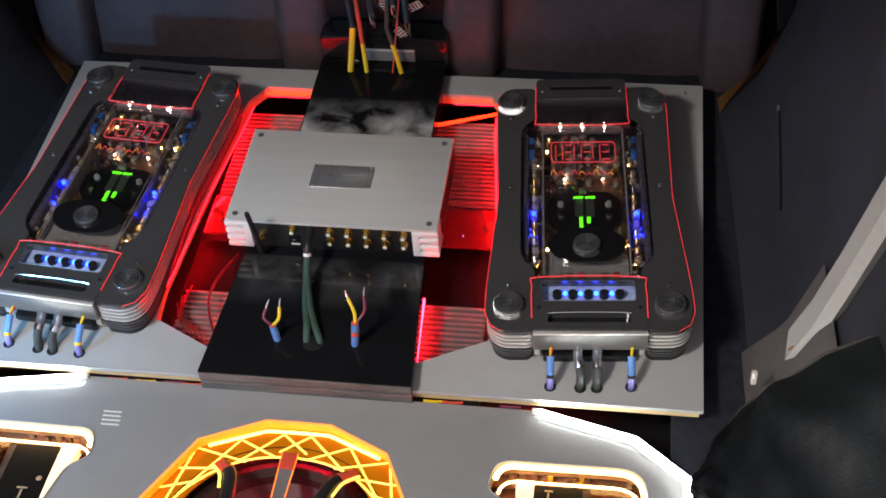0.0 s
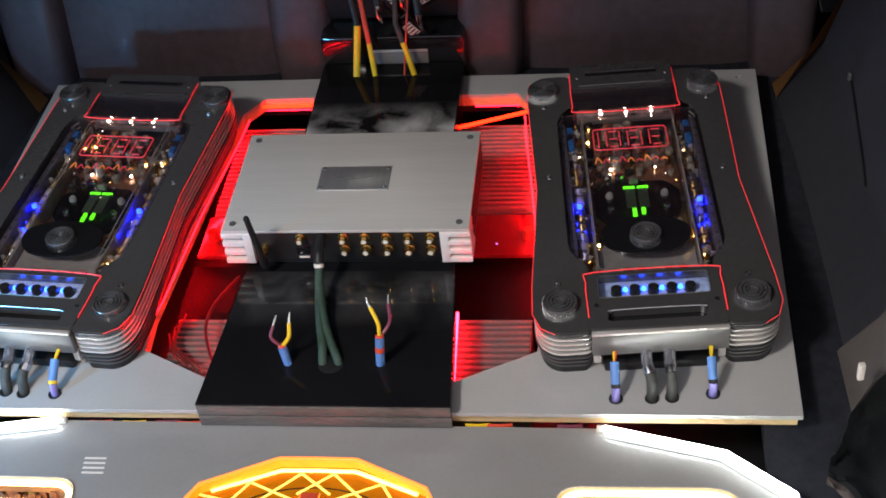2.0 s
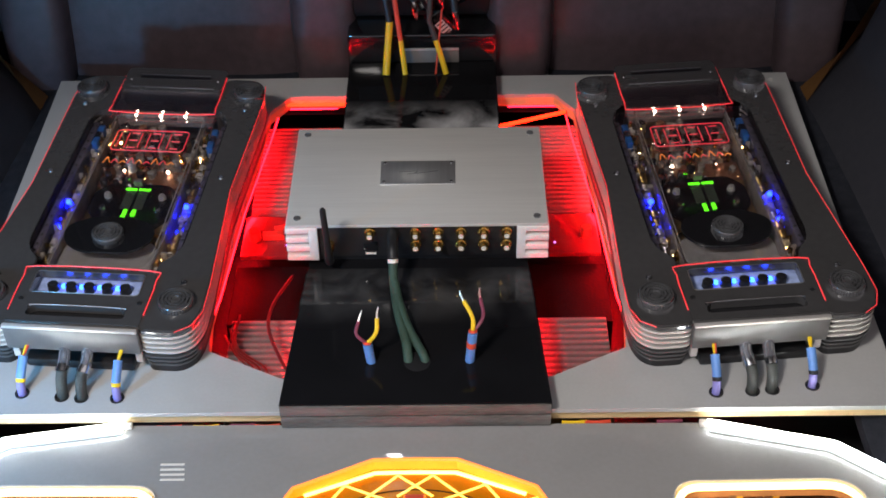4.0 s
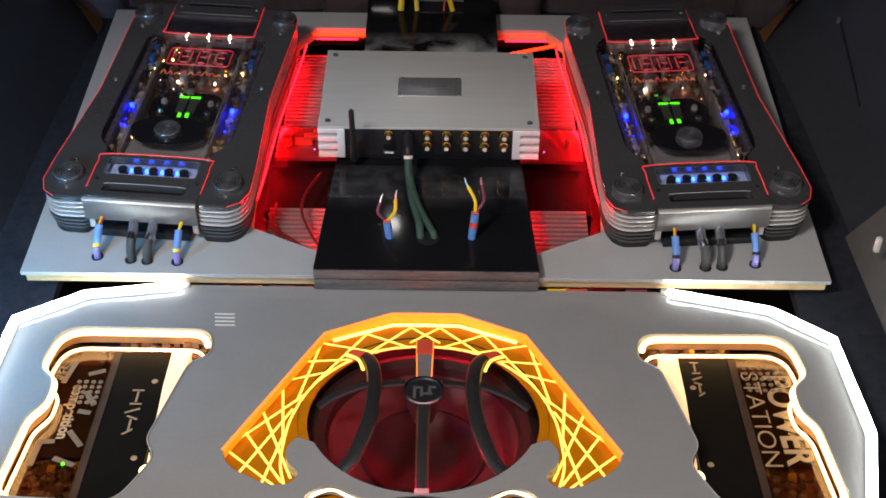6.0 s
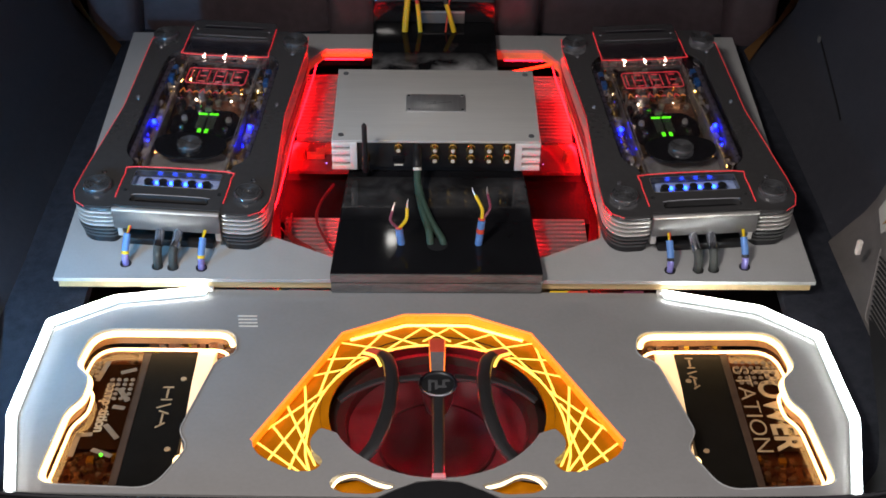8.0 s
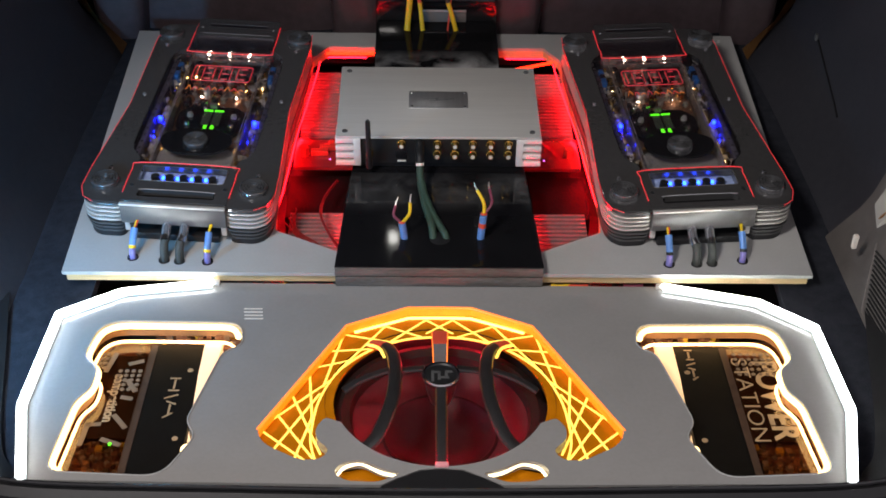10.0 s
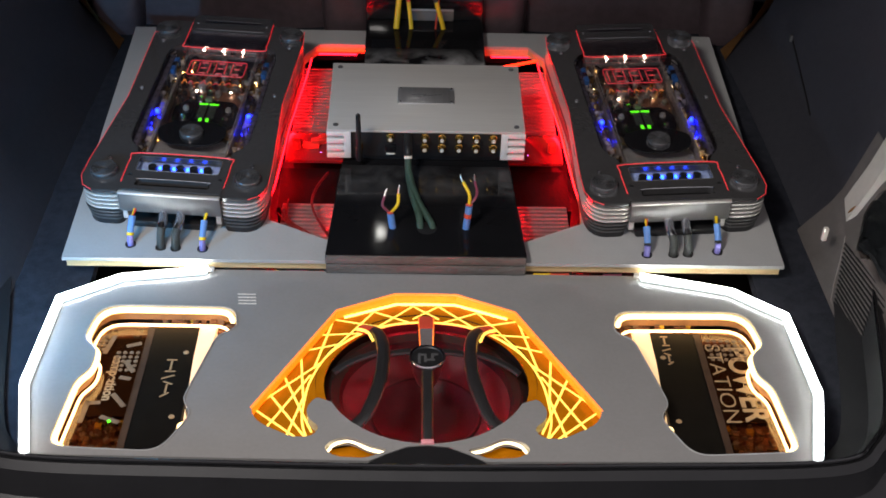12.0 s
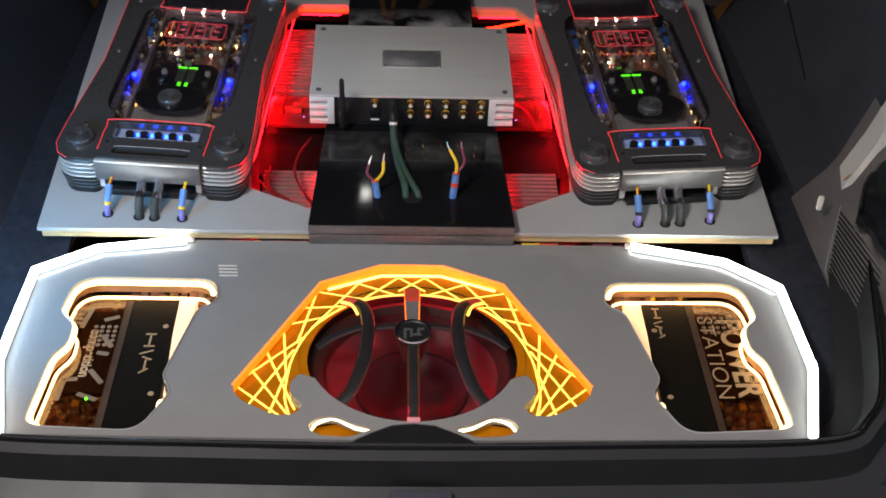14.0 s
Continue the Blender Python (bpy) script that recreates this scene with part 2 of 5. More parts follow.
def add_sweep(bm, pts, r, seg=8, closed=False, flat=1.0):
    """A round (or flattened) bar along points."""
    pts = [Vector(p) for p in pts]
    n, rings = len(pts), []
    for i, p in enumerate(pts):
        a = pts[(i - 1) % n] if closed or i else p
        b = pts[(i + 1) % n] if closed or i < n - 1 else p
        d = (b - a).normalized()
        side = d.cross(Vector((0, 0, 1)))
        side = side.normalized() if side.length > 1e-4 else Vector((1, 0, 0))
        up = side.cross(d)
        rad = r[i] if isinstance(r, (list, tuple)) else r
        rings.append([bm.verts.new(p + rad * (math.cos(2 * math.pi * k / seg) * side + flat * math.sin(2 * math.pi * k / seg) * up)) for k in range(seg)])
    for i in range(n if closed else n - 1):
        a, b = rings[i], rings[(i + 1) % n]
        for k in range(seg):
            face(bm, (a[k], a[(k + 1) % seg], b[(k + 1) % seg], b[k]))
    if not closed:
        face(bm, rings[0][::-1])
        face(bm, rings[-1])
    return bm


def add_prism(bm, loops, z0, z1):
    """A flat sheet with an outline and holes, from z0 up to z1."""
    from mathutils.geometry import tessellate_polygon
    loops = [[Vector((x, y, 0)) for x, y in lp] for lp in loops]
    flat = [p for lp in loops for p in lp]
    lo, hi = [bm.verts.new((p.x, p.y, z0)) for p in flat], [bm.verts.new((p.x, p.y, z1)) for p in flat]
    for t in tessellate_polygon(loops):
        face(bm, [hi[i] for i in t])
        face(bm, [lo[i] for i in t][::-1])
    start = 0
    for lp in loops:
        k = len(lp)
        for i in range(k):
            a, b = start + i, start + (i + 1) % k
            face(bm, (lo[a], lo[b], hi[b], hi[a]))
        start += k
    bmesh.ops.recalc_face_normals(bm, faces=bm.faces)
    return bm


def rounded(poly, rad, n=5):
    """An outline with its corners rounded; rad is one radius or one for each corner."""
    out, k = [], len(poly)
    for i, p in enumerate(poly):
        p, a, b = Vector(p), Vector(poly[i - 1]), Vector(poly[(i + 1) % k])
        r = rad[i] if isinstance(rad, (list, tuple)) else rad
        u, v = (a - p), (b - p)
        d = min(r, u.length * 0.48, v.length * 0.48)
        s, e = p + u.normalized() * d, p + v.normalized() * d
        for j in range(n + 1):
            t = j / n
            out.append(tuple((1 - t) ** 2 * s + 2 * t * (1 - t) * p + t * t * e))
    return out


def mirror_x(poly):
    return [(-x, y) for x, y in poly][::-1]


def circle(cx, cy, r, n=48, a0=0.0, a1=2 * math.pi):
    return [(cx + r * math.cos(a0 + (a1 - a0) * k / n), cy + r * math.sin(a0 + (a1 - a0) * k / n)) for k in range(n)]


def curve_pts(ctrl, n=8):
    """Smooth points through control points."""
    P = [Vector(c) for c in ctrl]
    P = [2 * P[0] - P[1]] + P + [2 * P[-1] - P[-2]]
    out = []
    for i in range(1, len(P) - 2):
        a, b, c, d = P[i - 1:i + 3]
        for j in range(n):
            t = j / n
            out.append(0.5 * (2 * b + (c - a) * t + (2 * a - 5 * b + 4 * c - d) * t * t + (3 * b - a - 3 * c + d) * t ** 3))
    return out + [P[-2]]


def part(name, bm, material, parent=None, label="", m=None, smooth=True):
    if isinstance(bm, bmesh.types.BMesh):
        me = bpy.data.meshes.new(name)
        bm.to_mesh(me)
        bm.free()
        me.materials.append(material)
        if smooth:
            for p in me.polygons:
                p.use_smooth = True
            me.set_sharp_from_angle(angle=radians(32))
    else:
        me = bm
    ob = new(name, me)
    if parent:
        ob.parent = parent
    if m is not None:
        ob.matrix_basis = m
    if label:
        tagged(ob, label)
    return ob


def thing(name, label, category, m=Matrix(), group="", kind=""):
    ob = new(name)
    ob.empty_display_size = 0.05
    ob.matrix_basis = m
    return tagged(ob, label, category, group, kind)


def lettering(name, text, size, material, parent, m, bold=0.0, label=""):
    cu = bpy.data.curves.new(name, "FONT")
    cu.body, cu.size, cu.extrude, cu.offset = text, size, 0.0002, bold
    cu.align_x, cu.align_y = "CENTER", "CENTER"
    tmp = bpy.data.objects.new(name + "_tmp", cu)
    scene.collection.objects.link(tmp)
    bpy.context.view_layer.update()
    me = bpy.data.meshes.new_from_object(tmp.evaluated_get(bpy.context.evaluated_depsgraph_get()))
    bpy.data.objects.remove(tmp)
    me.materials.clear()
    me.materials.append(material)
    return part(name, me, material, parent, label, m)


def B():
    return bmesh.new()


# ---- boot shell ----
TILT = math.atan(-0.1008)
PM = Matrix.Translation((0, 0.3, -0.0158)) @ Matrix.Rotation(TILT, 4, "X")


def loc(poly):
    """Plan coordinates to those of the tilted front panel."""
    return [(x, (y - 0.3) * 1.00507) for x, y in poly]


bm = add_prism(B(), [[(-0.66, -0.02), (-0.5, -0.06), (0.5, -0.06), (0.66, -0.02), (0.66, 1.05), (-0.66, 1.05)],
                     [(-0.425, -0.032), (-0.425, 0.86), (0.425, 0.86), (0.425, -0.032)]], -0.045, -0.030)
floor = tagged(part("floor", bm, CARPET, smooth=False), "black carpeted boot floor round the audio panels", "floor", kind="structure")
bm = add_box(B(), -0.74, 0.74, -0.06, 2.36, -0.172, -0.161)
tagged(part("floor_pan", bm, BLACK), "black underfloor pan of the boot", "floor", kind="structure")


def lining(y, z):
    """Distance of the side lining from the middle of the boot."""
    base = float(np.interp(y, (0.0, 0.12, 0.38, 0.62, 0.88, 1.0, 2.4), (0.556, 0.527, 0.514, 0.504, 0.484, 0.60, 0.62)))
    return base + float(np.interp(z, (-0.16, -0.03, 0.03, 0.15, 0.35, 0.86), (-0.005, 0.0, 0.045, 0.078, 0.10, 0.07)))


for sx, nm in ((1, "wall_right"), (-1, "wall_left")):
    bm, cols = B(), []
    zs = [-0.16, -0.10, -0.03, 0.0, 0.03, 0.08, 0.15, 0.25, 0.35, 0.5, 0.7, 0.86]
    for y in [0.03 + 0.055 * j for j in range(20)] + [1.2, 1.5, 2.0, 2.4]:
        cols.append([bm.verts.new((sx * (lining(y, z) + 0.003 * noise.noise(Vector((3 * sx, y * 5, z * 5)))), y, z)) for z in zs])
    for a, b in zip(cols, cols[1:]):
        for i in range(len(zs) - 1):
            face(bm, (a[i], b[i], b[i + 1], a[i + 1]) if sx < 0 else (a[i + 1], b[i + 1], b[i], a[i]))
    bmesh.ops.solidify(bm, geom=bm.faces[:], thickness=0.012)
    tagged(part(nm, bm, TRIM), "dark taupe plastic side lining of the boot", "wall", kind="structure")
bm = add_box(B(), -0.74, 0.74, 0.10, 2.4, 0.86, 0.88)
tagged(part("ceiling", bm, TRIM), "dark grey headliner of the car", "ceiling", kind="structure")
bm = add_box(B(), -0.74, 0.74, 2.34, 2.36, -0.16, 0.86)
tagged(part("wall_front", bm, TRIM), "dark front end of the cabin", "wall", kind="structure")

ground = tagged(part("ground", add_box(B(), -30, 30, -30, 30, -0.80, -0.75), mat("dark_garage_concrete", (0.11, 0.11, 0.115), 0.8, 0.0, 0.3, 3, 0.3, 40), smooth=False), "dark grey concrete ground under the car", "ground", kind="structure")
# sill with a raised lip
path = [(-0.565, 0.30), (-0.545, 0.20), (-0.515, 0.05), (-0.485, -0.010), (-0.43, -0.041), (-0.21, -0.049), (0.0, -0.052),
        (0.21, -0.049), (0.43, -0.041), (0.485, -0.010), (0.515, 0.05), (0.545, 0.20), (0.565, 0.30)]
path = curve_pts([(x, y, 0) for x, y in path], 6)
sill = thing("boot_sill", "black plastic boot sill with a shiny raised lip", "sill", kind="structure")
prof = [(-0.040, -0.032), (-0.012, -0.020), (-0.002, 0.006), (0.006, 0.009), (0.014, 0.002), (0.022, -0.030), (0.060, -0.050), (0.110, -0.075), (0.150, -0.12), (0.17, -0.40)]
bm, cols = B(), []
for i, p in enumerate(path):
    d = (path[min(i + 1, len(path) - 1)] - path[max(i - 1, 0)]).normalized()
    out = Vector((d.y, -d.x, 0))
    cols.append([bm.verts.new((p.x + out.x * o, p.y + out.y * o, z + 0.010)) for o, z in prof])
for a, b in zip(cols, cols[1:]):
    for k in range(len(prof) - 1):
        face(bm, (a[k], a[k + 1], b[k + 1], b[k]))
part("sill_cover", bm, BLACK, sill)
part("lip", add_sweep(B(), [(p.x, p.y, 0.0195) for p in path], 0.0028, 8), GLOSSBLACK, sill, "glossy black lip")
hump = [(-0.068, -0.056), (0.068, -0.056), (0.061, -0.0465), (0.044, -0.0355), (0.022, -0.0240), (0.0, -0.0215), (-0.022, -0.0240), (-0.044, -0.0355), (-0.061, -0.0465)]
part("hump", add_prism(B(), [[(x, (y - 0.3) * 1.00507) for x, y in hump]], -0.02, 0.001), BLACK, sill, "raised black hump over the latch", PM, smooth=False)
latch = thing("boot_latch", "grey metal boot latch in the black sill", "latch", pose(0.008, -0.112, -0.006))
part("latch_plate", add_box(B(), -0.032, 0.032, -0.004, 0.03, -0.06, -0.006, 0.004), TRIM, latch)
part("striker", add_sweep(B(), curve_pts([(-0.008, -0.004, -0.05), (-0.008, -0.018, -0.03), (0.008, -0.018, -0.03), (0.008, -0.004, -0.05)]), 0.003), CHROME, latch)
part("screw", add_cyl(B(), (0.02, 0.012, -0.006), 0.004, 0.002), CHROME, latch)

# ---- front panel over the subwoofer ----
SUBC, SUBR = (0.0, 0.102), 0.1185
front_edge = [(0.062, -0.044), (0.044, -0.033), (0.022, -0.0215), (0.0, -0.019)]
side_r = [(0.274, 0.3005), (0.388, 0.2685), (0.4475, 0.216), (0.4515, 0.067), (0.4240, -0.040)]
side_l = [(-0.276, 0.304), (-0.385, 0.2835), (-0.4535, 0.2355), (-0.4575, 0.072), (-0.4310, -0.0375)]
outer = ([(0.0, 0.302)] + side_r + front_edge + [(-x, y) for x, y in front_edge[::-1][1:]] + side_l[::-1])[::-1]
win_r = [(0.232, 0.224), (0.396, 0.226), (0.404, 0.160), (0.384, 0.140), (0.384, 0.104), (0.398, 0.083), (0.405, -0.026), (0.286, -0.033), (0.268, 0.006), (0.259, 0.028), (0.272, 0.052), (0.248, 0.168), (0.226, 0.182)]
win_r = rounded(win_r, [0.020, 0.03, 0.022, 0.012, 0.012, 0.02, 0.02, 0.02, 0.01, 0.012, 0.01, 0.02, 0.02])
win_l = mirror_x(win_r)
net = [(0.0, 0.2575), (0.0385, 0.2570), (0.110, 0.2212), (0.1235, 0.192), (0.1965, 0.038), (0.1865, 0.016), (0.146, -0.0085), (0.125, -0.006), (0.1165, 0.008),
       (0.132, 0.024), (0.134, 0.042), (0.124, 0.058)]
lower = [(0.0 + SUBR * math.sin(a), SUBC[1] - SUBR * math.cos(a)) for a in [i * 1.12 / 16 for i in range(16, 0, -1)]]
net_r = rounded(net + [lower[0]], [0.001, 0.004, 0.006, 0.006, 0.012, 0.012, 0.012, 0.006, 0.012, 0.01, 0.012, 0.004, 0.001], 3)[4:-4]
big_r = net_r + lower
bighole = [(0.0, 0.2575)] + big_r + [(0.0, SUBC[1] - SUBR)] + [(-x, y) for x, y in big_r[::-1]]
cres_r = rounded([(0.040, -0.0265), (0.062, -0.020), (0.084, -0.006), (0.104, -0.012), (0.112, -0.026), (0.098, -0.038), (0.066, -0.040)], 0.008, 3)
cres_l = mirror_x(cres_r)
panel = thing("boot_floor_cover", "grey lacquered boot floor cover with lit windows and white light strips", "false floor", PM)
part("board", add_prism(B(), [loc(p) for p in (outer, win_r, win_l, bighole, cres_r, cres_l)], -0.012, 0.0), PANEL, panel, smooth=False)
CLEAREDGE = mat("clear_window_edge", (0.38, 0.38, 0.37), 0.15, 0.0, 0.2, 100, coat=0.5)
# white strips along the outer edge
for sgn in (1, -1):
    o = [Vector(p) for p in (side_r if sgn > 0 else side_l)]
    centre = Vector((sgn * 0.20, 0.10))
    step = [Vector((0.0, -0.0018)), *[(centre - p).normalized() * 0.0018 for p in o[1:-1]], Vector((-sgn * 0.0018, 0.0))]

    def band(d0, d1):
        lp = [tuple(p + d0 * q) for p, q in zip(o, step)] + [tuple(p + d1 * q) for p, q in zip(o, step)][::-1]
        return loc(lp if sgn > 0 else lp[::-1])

    # The wide dim band stands in for the bloom round the core.
    strip = part("light_strip", add_prism(B(), [band(0.4, 6.6)], 0.0004, 0.0030), HALO, panel, "white light strip with a dim band for its bloom", smooth=False)
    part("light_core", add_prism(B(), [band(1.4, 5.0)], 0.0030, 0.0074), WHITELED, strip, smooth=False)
    part("strip_end", add_box(B(), -0.004, 0.004, -0.003, 0.003, 0, 0.006, 0.001), IVORY, panel, m=Matrix.Translation((o[0].x - sgn * 0.004, (o[0].y - 0.3035) * 1.005, 0.0)))
    # clear bevelled rims of the windows
    w = loc(win_r if sgn > 0 else win_l)
    part("window_rim", add_sweep(B(), [(x, y, 0.0006) for x, y in w], 0.0009, 6, True), CLEAREDGE, panel, "thin pale rim of the window")

AMBEREDGE = mat("lit_amber_edge", (1.0, 0.5, 0.08), 0.35, emit=(1.0, 0.21, 0.005), power=0.75)
# amber plate with engraved net
acrylic = thing("amber_net_plate", "amber acrylic plate with glowing engraved basketball net lines", "light panel", PM @ Matrix.Translation((0, 0, -0.0135)))
plate_out = [(0.0, 0.264), (0.042, 0.263), (0.116, 0.226), (0.130, 0.194), (0.204, 0.040), (0.188, 0.010), (0.148, -0.016), (0.110, -0.012)]
arc = [(SUBR * 1.0 * math.sin(a), SUBC[1] - SUBR * 1.0 * math.cos(a)) for a in [0.95 + i * (math.pi - 0.95) / 20 for i in range(20)]]
for sgn in (1, -1):
    lp = plate_out + arc + [(0.0, SUBC[1] + SUBR)]
    lp = lp if sgn > 0 else mirror_x(lp)
    part("plate", add_prism(B(), [loc(lp)], -0.004, 0.0), AMBERPLATE, acrylic, smooth=False)
# the net: strands from the outer edge to the ring, as drawn on one half of the plate
segs = [(Vector(p), Vector(q)) for p, q in (
    ((0.016, 0.2475), (0.060, 0.203)), ((0.016, 0.2475), (-0.016, 0.221)), ((0.019, 0.2135), (0.066, 0.236)), ((0.062, 0.2385), (0.116, 0.151)),
    ((0.051, 0.2035), (0.113, 0.2185)), ((0.1125, 0.2205), (0.131, 0.124)), ((0.080, 0.1915), (0.128, 0.187)), ((0.101, 0.171), (0.1425, 0.157)),
    ((0.1480, 0.150), (0.1385, 0.058)), ((0.166, 0.113), (0.127, 0.014)), ((0.182, 0.083), (0.135, 0.008)), ((0.195, 0.053), (0.140, 0.002)),
    ((0.124, 0.134), (0.196, 0.053)), ((0.134, 0.112), (0.178, 0.019)), ((0.139, 0.076), (0.155, 0.002)))]
for sgn in (1, -1):
    for p, q in segs:
        p2, q2 = loc([(sgn * p.x, p.y), (sgn * q.x, q.y)])
        part("net_line", add_sweep(B(), [(*p2, 0.0008), (*q2, 0.0008)], 0.0013, 6, flat=0.4), AMBERLINE, acrylic)
    rim = loc([(sgn * x, y) for x, y in ((0.0, 0.2562), (0.0382, 0.2556), (0.1092, 0.2202), (0.1228, 0.1912), (0.1952, 0.0385))])
    part("orange_rim", add_sweep(B(), [(x, y, 0.0126) for x, y in rim], 0.0021, 6, flat=0.7), AMBERRIM, acrylic, "glowing orange rim")
    # Amber light falling on the opening's wall is added as an emissive ribbon.
    bm = B()
    lw = [(x * 0.993, y - 0.0012) for x, y in loc([(sgn * x, y) for x, y in ((0.0, 0.2572), (0.0384, 0.2566), (0.1102, 0.2210), (0.1240, 0.1918), (0.1972, 0.0380), (0.1868, 0.0165), (0.146, -0.0080), (0.1245, -0.0055))])]
    v0, v1 = [bm.verts.new((x, y, 0.0002)) for x, y in lw], [bm.verts.new((x, y, 0.0108)) for x, y in lw]
    for k in range(len(lw) - 1):
        face(bm, (v0[k], v0[k + 1], v1[k + 1], v1[k]))
    bmesh.ops.solidify(bm, geom=bm.faces[:], thickness=0.0012 * sgn)
    part("lit_edge", bm, AMBEREDGE, acrylic, "emissive amber ribbon for the light on the opening wall", smooth=False)
    arcp = curve_pts([(x, y, 0) for x, y in ((0.132, 0.004), (0.1385, 0.032), (0.1385, 0.064), (0.133, 0.105), (0.114, 0.153), (0.077, 0.192), (0.040, 0.2095), (0.0, 0.2155))], 5)
    part("inner_glow", add_sweep(B(), [(*q, 0.0006) for q in loc([(sgn * p.x, p.y) for p in arcp])], 0.0013, 6), AMBERLINE, acrylic, "bright amber edge of the round opening")
    # Light on the slot's upper wall is put in as an emissive tube.
    cr = loc([(sgn * x, y) for x, y in ((0.042, -0.0262), (0.062, -0.0205), (0.083, -0.0075), (0.100, -0.0130), (0.107, -0.0240))])
    part("crescent_glow", add_sweep(B(), [(p.x, p.y, 0.0075) for p in curve_pts([(x, y, 0) for x, y in cr], 5)], 0.0017, 6), CREAMEDGE, acrylic, "cream tube for the light on the crescent edge")
    cp = loc([(sgn * x, y) for x, y in ((0.03, -0.048), (0.03, -0.024), (0.08, 0.0), (0.118, -0.010), (0.118, -0.044))])
    part("crescent_plate", add_prism(B(), [cp if sgn > 0 else cp[::-1]], -0.010, -0.006), AMBERPLATE, acrylic)
# The glow band below the rim is drawn as an emissive bar.
part("top_glow", add_sweep(B(), [(x, y, 0.0012) for x, y in loc([(-0.10, 0.2225), (-0.037, 0.2505), (0.0, 0.2512), (0.037, 0.2505), (0.10, 0.2225)])], 0.0024, 6, flat=0.5), AMBERGLOW, acrylic, "bright emissive band under the net edge")

# subwoofer under a basketball grille
sub = thing("subwoofer", "round subwoofer lit red under a dark basketball-shaped grille", "subwoofer", PM @ Matrix.Translation((0, (0.102 - 0.3) * 1.005, 0)))
part("tub", add_lathe(B(), [(0.128, -0.012), (0.126, -0.030), (0.120, -0.085)], 64), RUBBER, sub)
part("surround", add_lathe(B(), [(0.124, -0.040), (0.120, -0.030), (0.110, -0.026), (0.101, -0.031), (0.098, -0.040)], 64), RUBBER, sub, "black rubber surround")
part("cone", add_lathe(B(), [(0.100, -0.040), (0.085, -0.050), (0.070, -0.060), (0.064, -0.0635)], 64), CONE, sub, "dark red glossy cone")
part("dust_cap", add_lathe(B(), [(0.066, -0.0620), (0.0655, -0.0600), (0.063, -0.0605), (0.056, -0.070), (0.034, -0.079), (0.0, -0.082)], 48), mat("dark_dust_cap", (0.020, 0.007, 0.009), 0.5, 0.0, 0.2, 60, spec=0.2), sub, "dark hollow dust cap")
RINGLED = mat("red_ring_led", (1, 0.1, 0.05), 0.4, emit=(1.0, 0.004, 0.030), power=170.0)
for a0, a1 in ((196, 256), (284, 344), (60, 120)):
    arc_ = [radians(a0 + (a1 - a0) * k / 20) for k in range(21)]
    part("red_light_arc", add_sweep(B(), [(0.1245 * math.cos(a), 0.1245 * math.sin(a), -0.0195) for a in arc_], 0.0015 if a0 > 150 else 0.0008, 6), RINGLED, sub, "red light strip under the panel edge")
dome = lambda x, y: 0.020 - 0.026 * min(1.2, (x * x + y * y) / SUBR ** 2)
rib = lambda pts: [(x, y, dome(x, y)) for x, y in pts]
part("centre_rib", add_sweep(B(), rib([(0, y) for y in np.linspace(-0.117, -0.016, 12)]), 0.0066, 8, flat=0.6), RIBS, sub)
part("rear_rib", add_prism(B(), [[(-0.0062, 0.010), (0.0062, 0.010), (0.0088, 0.112), (-0.0088, 0.112)]], -0.006, -0.003), HEATSINK, sub, "grey rib behind the emblem", smooth=False)
for sgn in (1, -1):
    # Amber light along the rib edges is added as emissive lines.
    part("rib_edge_light", add_sweep(B(), [(sgn * 0.0066, 0.012, -0.0028), (sgn * 0.0092, 0.111, -0.0028)], 0.0007, 5), AMBERRIM, sub, "thin amber-lit rib edge")
    pts = curve_pts([(sgn * x, y, 0) for x, y in ((0.078, 0.092), (0.060, 0.072), (0.052, 0.04), (0.050, 0.0), (0.054, -0.036), (0.066, -0.072), (0.080, -0.088))], 6)
    part("side_rib", add_sweep(B(), rib([(p.x, p.y) for p in pts]), 0.0078, 10, flat=0.55), RIBS, sub)
    pts = curve_pts([(sgn * x, y, 0) for x, y in ((0.107, 0.001), (0.092, 0.010), (0.07, 0.017), (0.052, 0.020))], 6)
    part("cross_rib", add_sweep(B(), rib([(p.x, p.y) for p in pts]), 0.0048, 8, flat=0.6), RIBS, sub)
    pts = [(sgn * x, y) for x, y in ((0.050, 0.022), (0.036, 0.024), (0.018, 0.024))]
    part("hub_rib", add_sweep(B(), [(x, y, dome(x, y) - 0.006) for x, y in pts], 0.0048, 8, flat=0.6), RIBS, sub)
    lit = curve_pts([(sgn * x, y, 0) for x, y in ((0.080, 0.086), (0.066, 0.068), (0.059, 0.044))], 5)
    part("rib_light", add_sweep(B(), [(p.x + sgn * 0.004, p.y, dome(p.x, p.y) + 0.0025) for p in lit], 0.0018, 6), AMBERLINE, sub, "amber-lit edge of the rib")
# Red light on the rib tips is put into their colour.
for sgn in (1, -1):
    part("rib_tip", add_sweep(B(), rib([(sgn * x, y) for x, y in ((0.078, 0.092), (0.070, 0.083), (0.0635, 0.0765))]), 0.0081, 10, flat=0.57), REDTONE, sub, "side rib tip coloured red for the red light")
part("rib_tip", add_box(B(), -0.0086, 0.0086, 0.088, 0.1115, -0.0032, -0.0020, 0.0004), REDTONE, sub, "middle rib tip coloured red for the red light")
part("emblem_post", add_lathe(B(), [(0.0, -0.016), (0.011, -0.014), (0.0165, 0.004), (0.0175, 0.016), (0.0195, 0.020)], 32), RIBS, sub)
